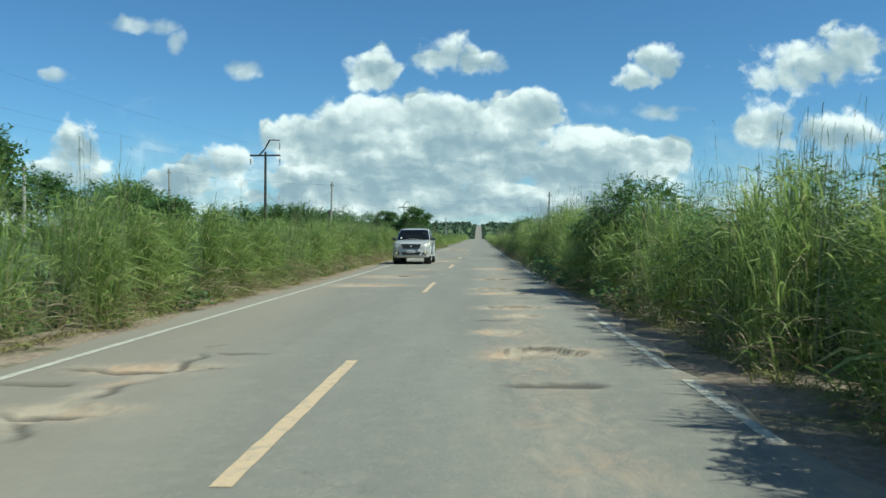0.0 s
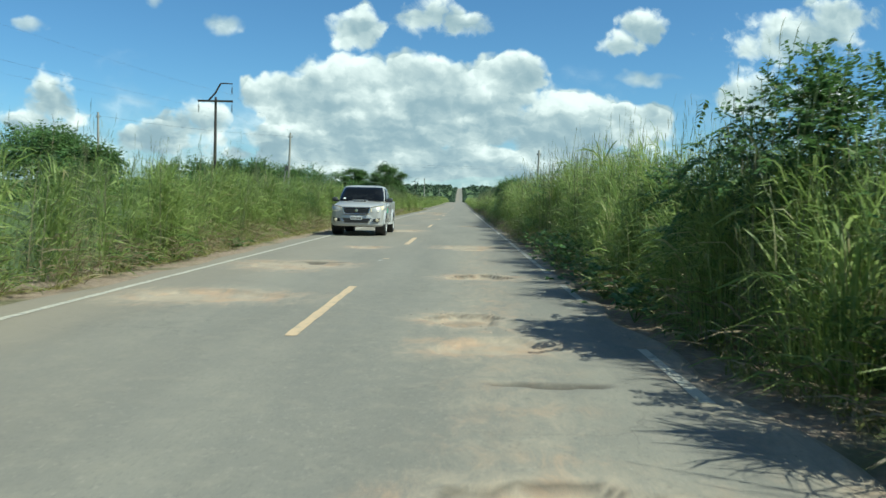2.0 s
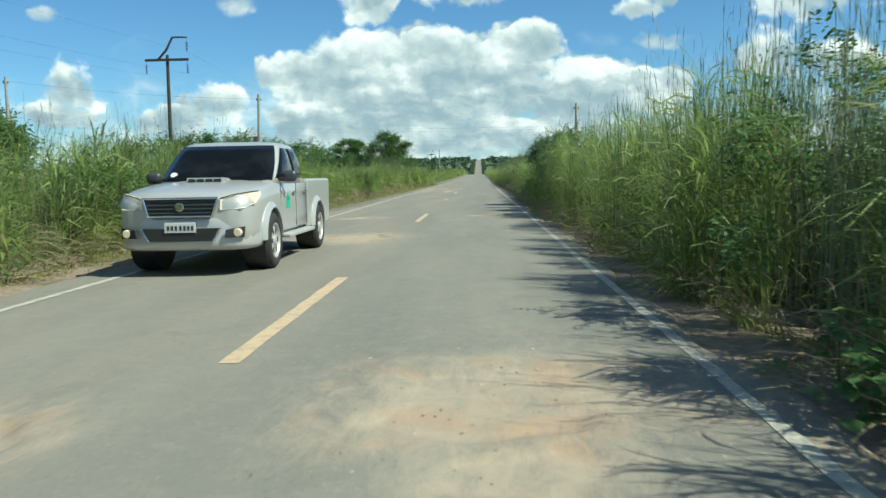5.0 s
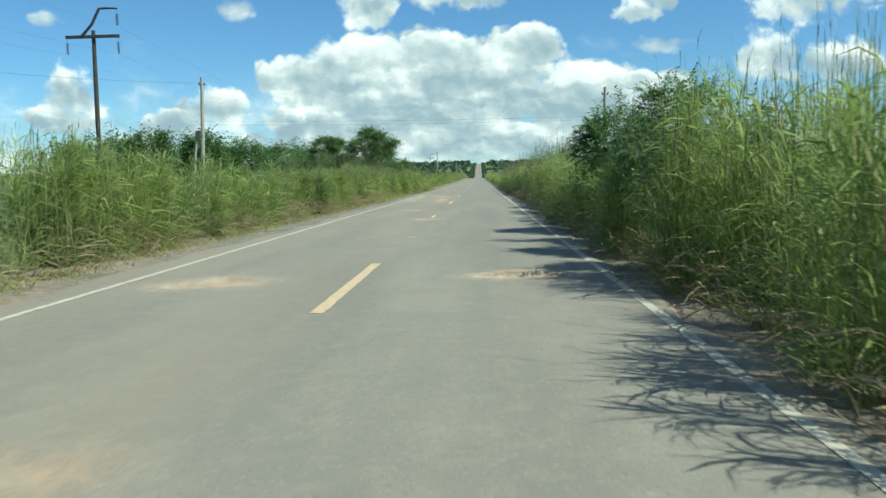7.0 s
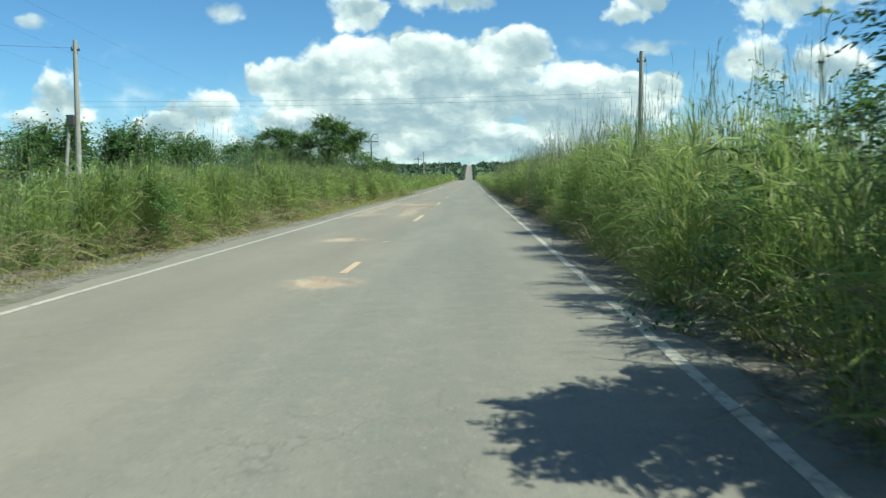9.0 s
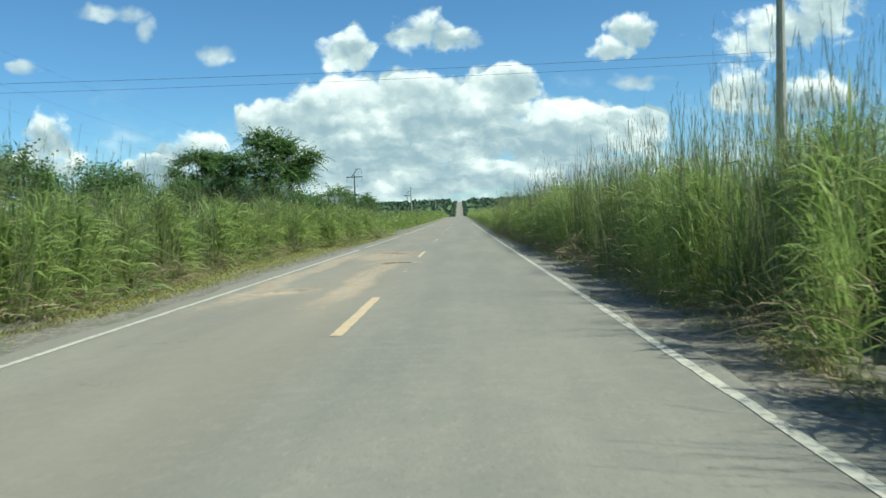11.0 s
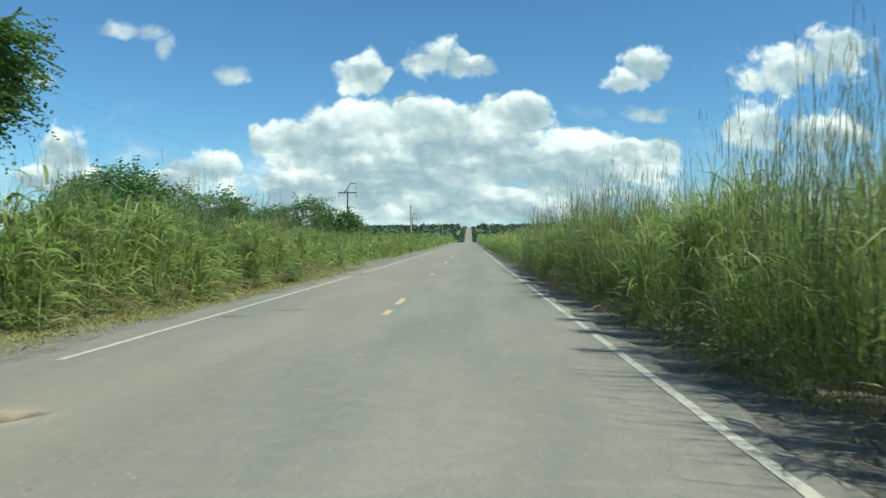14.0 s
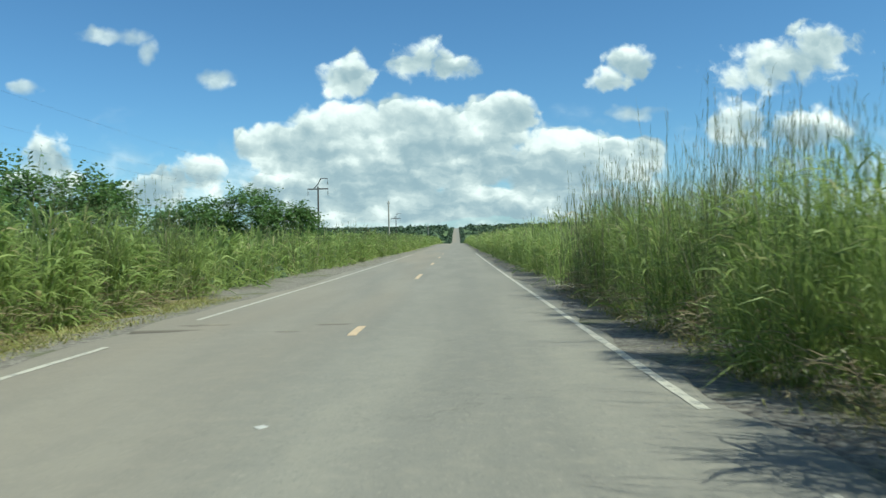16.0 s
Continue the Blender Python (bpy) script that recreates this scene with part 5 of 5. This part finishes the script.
    for k in range(4):
        bm = bmesh.new()
        box(bm, (-0.18 + 0.12 * k, -0.022, 1.223), (0.10, 0.02, 0.045), 0.006)
        part("scoop_slot", bm, BLACK, scoop)
    bm = bmesh.new()
    loft(bm, [[(-0.47, -0.955, 1.0), (0.47, -0.955, 1.0), (0.40, -0.985, 0.78), (-0.40, -0.985, 0.78)], [(-0.47, -0.88, 1.0), (0.47, -0.88, 1.0), (0.40, -0.88, 0.78), (-0.40, -0.88, 0.78)]])
    bmesh.ops.recalc_face_normals(bm, faces=bm.faces)
    grille = part("grille", bm, BLACK, truck, "black grille with chrome slats")
    for k in range(4):
        z = 0.815 + 0.05 * k
        bm = bmesh.new()
        box(bm, (0, -0.985 + 0.008 * k, z), (0.80 + 0.03 * k, 0.02, 0.014), 0.005)
        part("slat", bm, DARK_TRIM, grille)
    for a, b in (((-0.49, 1.0), (0.49, 1.0)), ((-0.42, 0.775), (0.42, 0.775)), ((-0.48, 1.0), (-0.41, 0.78)), ((0.48, 1.0), (0.41, 0.78))):
        bm = bmesh.new()
        limb(bm, [(a[0], -0.965 - 0.1 * (1.0 - a[1]), a[1]), ((a[0] + b[0]) / 2, -0.97 - 0.1 * (1.0 - (a[1] + b[1]) / 2), (a[1] + b[1]) / 2), (b[0], -0.965 - 0.1 * (1.0 - b[1]), b[1])], [0.015] * 3, 8)
        part("grille_trim", bm, CHROME, grille, "chrome trim")
    bm = bmesh.new()
    limb(bm, [(0, -0.975, 0.895), (0, -1.0, 0.895), (0, -1.005, 0.895)], [0.06, 0.058, 0.05], 16)
    part("badge", bm, CHROME, grille, "round chrome badge")
    # bumper: a full rounded wrap under the lamps and the grille; z, reach forward
    bm = bmesh.new()
    wrap = ((-0.905, -0.42), (-0.895, -0.62), (-0.85, -0.79), (-0.76, -0.89), (-0.62, -0.945), (-0.42, -0.975), (-0.2, -0.985), (0.0, -0.99))
    wrap += tuple((-x, y) for x, y in wrap[-2::-1])
    levels = ((0.335, 0.93, 0.07), (0.36, 0.985, 0.02), (0.41, 1.0, 0.0), (0.47, 0.995, 0.005), (0.56, 0.985, 0.015), (0.66, 0.985, 0.02), (0.73, 0.98, 0.035), (0.775, 0.965, 0.06), (0.80, 0.93, 0.11))
    rings = [[bm.verts.new((x * wide, y + back, z)) for x, y in wrap] for z, wide, back in levels]
    for p, q in zip(rings, rings[1:]):
        for k in range(len(p) - 1):
            bm.faces.new((p[k], p[k + 1], q[k + 1], q[k]))
    bm.faces.new(rings[0][::-1])
    bm.faces.new(rings[-1])
    bmesh.ops.recalc_face_normals(bm, faces=bm.faces)
    bumper = part("bumper", bm, SILVER, truck, "", True)
    bm = bmesh.new()
    loft(bm, [[(-0.40, -0.955, 0.455), (0.40, -0.955, 0.455), (0.50, -0.94, 0.625), (-0.50, -0.94, 0.625)], [(-0.39, -1.006, 0.46), (0.39, -1.006, 0.46), (0.49, -1.0, 0.62), (-0.49, -1.0, 0.62)]])
    bmesh.ops.recalc_face_normals(bm, faces=bm.faces)
    part("lower_intake", bm, BLACK, bumper, "black air intake")
    for sx in (1, -1):
        bm = bmesh.new()
        limb(bm, [(sx * 0.405, -1.0, 0.452), (sx * 0.46, -0.995, 0.53), (sx * 0.515, -0.98, 0.63)], [0.014, 0.012, 0.009], 6)
        part("intake_trim", bm, CHROME, bumper, "chrome trim")
    bm = bmesh.new()
    box(bm, (0, -1.008, 0.635), (0.40, 0.015, 0.13), 0.006)
    plate = part("number_plate", bm, PLATE, truck, "white number plate")
    for k in range(7):
        bm = bmesh.new()
        box(bm, (-0.15 + 0.05 * k + (0.01 if k > 2 else 0), -1.0165, 0.628), (0.03, 0.004, 0.06))
        part("plate_bar", bm, BLACK, plate)
    bm = bmesh.new()
    box(bm, (0, -0.2, 0.40), (1.3, 1.2, 0.16), 0.05)
    box(bm, (0, 2.2, 0.45), (1.1, 3.6, 0.16), 0.05)
    part("underbody", bm, BLACK, truck)
    # cargo bed: floor and four walls
    for name, c, s in (("bed_side", (0.865, 3.31, 0.82), (0.085, 1.90, 0.80)), ("bed_side", (-0.865, 3.31, 0.82), (0.085, 1.90, 0.80)), ("bed_front", (0, 2.40, 0.95), (1.66, 0.05, 0.56)), ("tailgate", (0, 4.20, 0.86), (1.64, 0.07, 0.70)), ("bed_floor", (0, 3.28, 0.66), (1.66, 1.8, 0.05))):
        bm = bmesh.new()
        box(bm, c, s, 0.035)
        part(name, bm, SILVER, truck)
    for sx in (1, -1):
        bm = bmesh.new()
        box(bm, (sx * 0.85, 4.25, 0.98), (0.10, 0.03, 0.34), 0.01)
        part("tail_lamp", bm, RED_MARK, truck, "red tail lamp")
    # plain green emblem and a red spot on the door
    bm = bmesh.new()
    box(bm, (0.908, 1.0, 0.86), (0.006, 0.20, 0.13), 0.002)
    box(bm, (0.908, 1.0, 0.96), (0.006, 0.035, 0.12), 0.002)
    box(bm, (0.908, 0.93, 0.94), (0.006, 0.03, 0.06), 0.002)
    box(bm, (0.908, 1.07, 0.94), (0.006, 0.03, 0.06), 0.002)
    part("door_emblem", bm, GREEN_MARK, truck, "green painted emblem")
    bm = bmesh.new()
    box(bm, (0.909, 0.62, 1.03), (0.006, 0.05, 0.045), 0.002)
    part("door_sticker", bm, RED_MARK, truck, "small red sticker")
    bm = bmesh.new()
    limb(bm, [(-0.62, 0.505, 1.30), (-0.62, 0.49, 1.305), (-0.62, 0.485, 1.31)], [0.05, 0.05, 0.05], 14)
    part("windscreen_sticker", bm, PLATE, glass)
    return truck


pickup((-2.08, 40.2, 0.012))

# ---- loose stones and litter ----
STONE, _nt, _p = material("road_stone")
_n = Nodes(_nt)
_g = _nt.nodes.new("ShaderNodeNewGeometry")
_n.link(_n.ramp(_g.outputs["Random Per Island"], (0.0, (0.11, 0.095, 0.08)), (0.35, (0.24, 0.205, 0.16)), (1.0, (0.40, 0.34, 0.26))), _p.inputs["Base Color"])
_p.inputs["Roughness"].default_value = 0.9


def stones(n, cx, cy, sx, sy, low, high):
    x, y = rng.normal(cx, sx, n), rng.normal(cy, sy, n)
    r = rng.uniform(low, high, n)
    corner = np.array([(0, 0, 1.0), (1, 0, 0.1), (0.2, 1, 0.1), (-1, 0.3, 0.1), (-0.2, -1, 0.1)])
    jit = rng.uniform(0.6, 1.2, (n, 5, 3))
    v = np.stack([x, y, np.where(np.abs(x) < 3.3, road_height(x, y), -0.03)], 1)[:, None] + corner * jit * r[:, None, None] * np.array([1, 1, 0.7])
    at = np.arange(n)[:, None] * 5
    t = np.concatenate([at + np.array(q) for q in ((0, 1, 2), (0, 2, 3), (0, 3, 4), (0, 4, 1))])
    return v.reshape(-1, 3), np.zeros((0, 4), int), t


v, f = joined([stones(1900, -0.85, 94.5, 0.26, 2.0, 0.004, 0.016), stones(1800, -0.9, 102.8, 0.42, 1.4, 0.004, 0.019), stones(120, 1.9, 24.8, 0.5, 0.5, 0.006, 0.018), stones(120, 1.9, 33.8, 0.6, 0.7, 0.006, 0.018),
               stones(120, 2.0, 8.8, 0.5, 0.8, 0.006, 0.018), stones(500, 3.3, 22, 0.25, 16, 0.006, 0.018), stones(160, -1.6, 26.6, 0.5, 1.0, 0.006, 0.018), stones(300, -3.75, 45, 0.15, 30, 0.006, 0.018), stones(90, 1.6, 20, 0.4, 0.6, 0.006, 0.018)])
tagged(raw_mesh("loose_gravel", v, f, STONE), "loose broken stones round the potholes", "gravel", kind="stuff")
LITTER = plain("pale_litter", (0.45, 0.44, 0.40), 0.6, 0.0, 0.1, 20.0)
for x, y, a in ((-3.9, 37.9, 20), (0.03, 93.15, 70), (-0.12, 28.13, 100), (-4.0, 29.5, 130), (3.75, 88.0, 40), (-3.2, 46.5, 10), (0.1, 127.2, 60), (3.45, 26.0, 15), (3.5, 64.5, 80)):
    bm = bmesh.new()
    slab(bm, [(-0.05, -0.04, 0.0), (0.03, -0.045, 0.001), (0.05, 0.03, 0.002), (-0.025, 0.045, 0.001)], 0.003)
    ob = part("litter", bm, LITTER)
    ob.matrix_world = pose(x, y, float(smooth_profile(y)) + 0.0145, 0, 0, a)
    tagged(ob, "crumpled pale scrap lying on the road", "litter", "litter scraps")
for x, y, w in ((0.07, 60.3, 0.22), (0.0, 93.9, 0.16), (-0.05, 28.62, 0.2), (0.0, 74.5, 0.2)):
    paint_strip("lane_dash", x, y, y + 0.11, w / 3, YELLOW_PAINT, "flake of worn yellow centre paint")
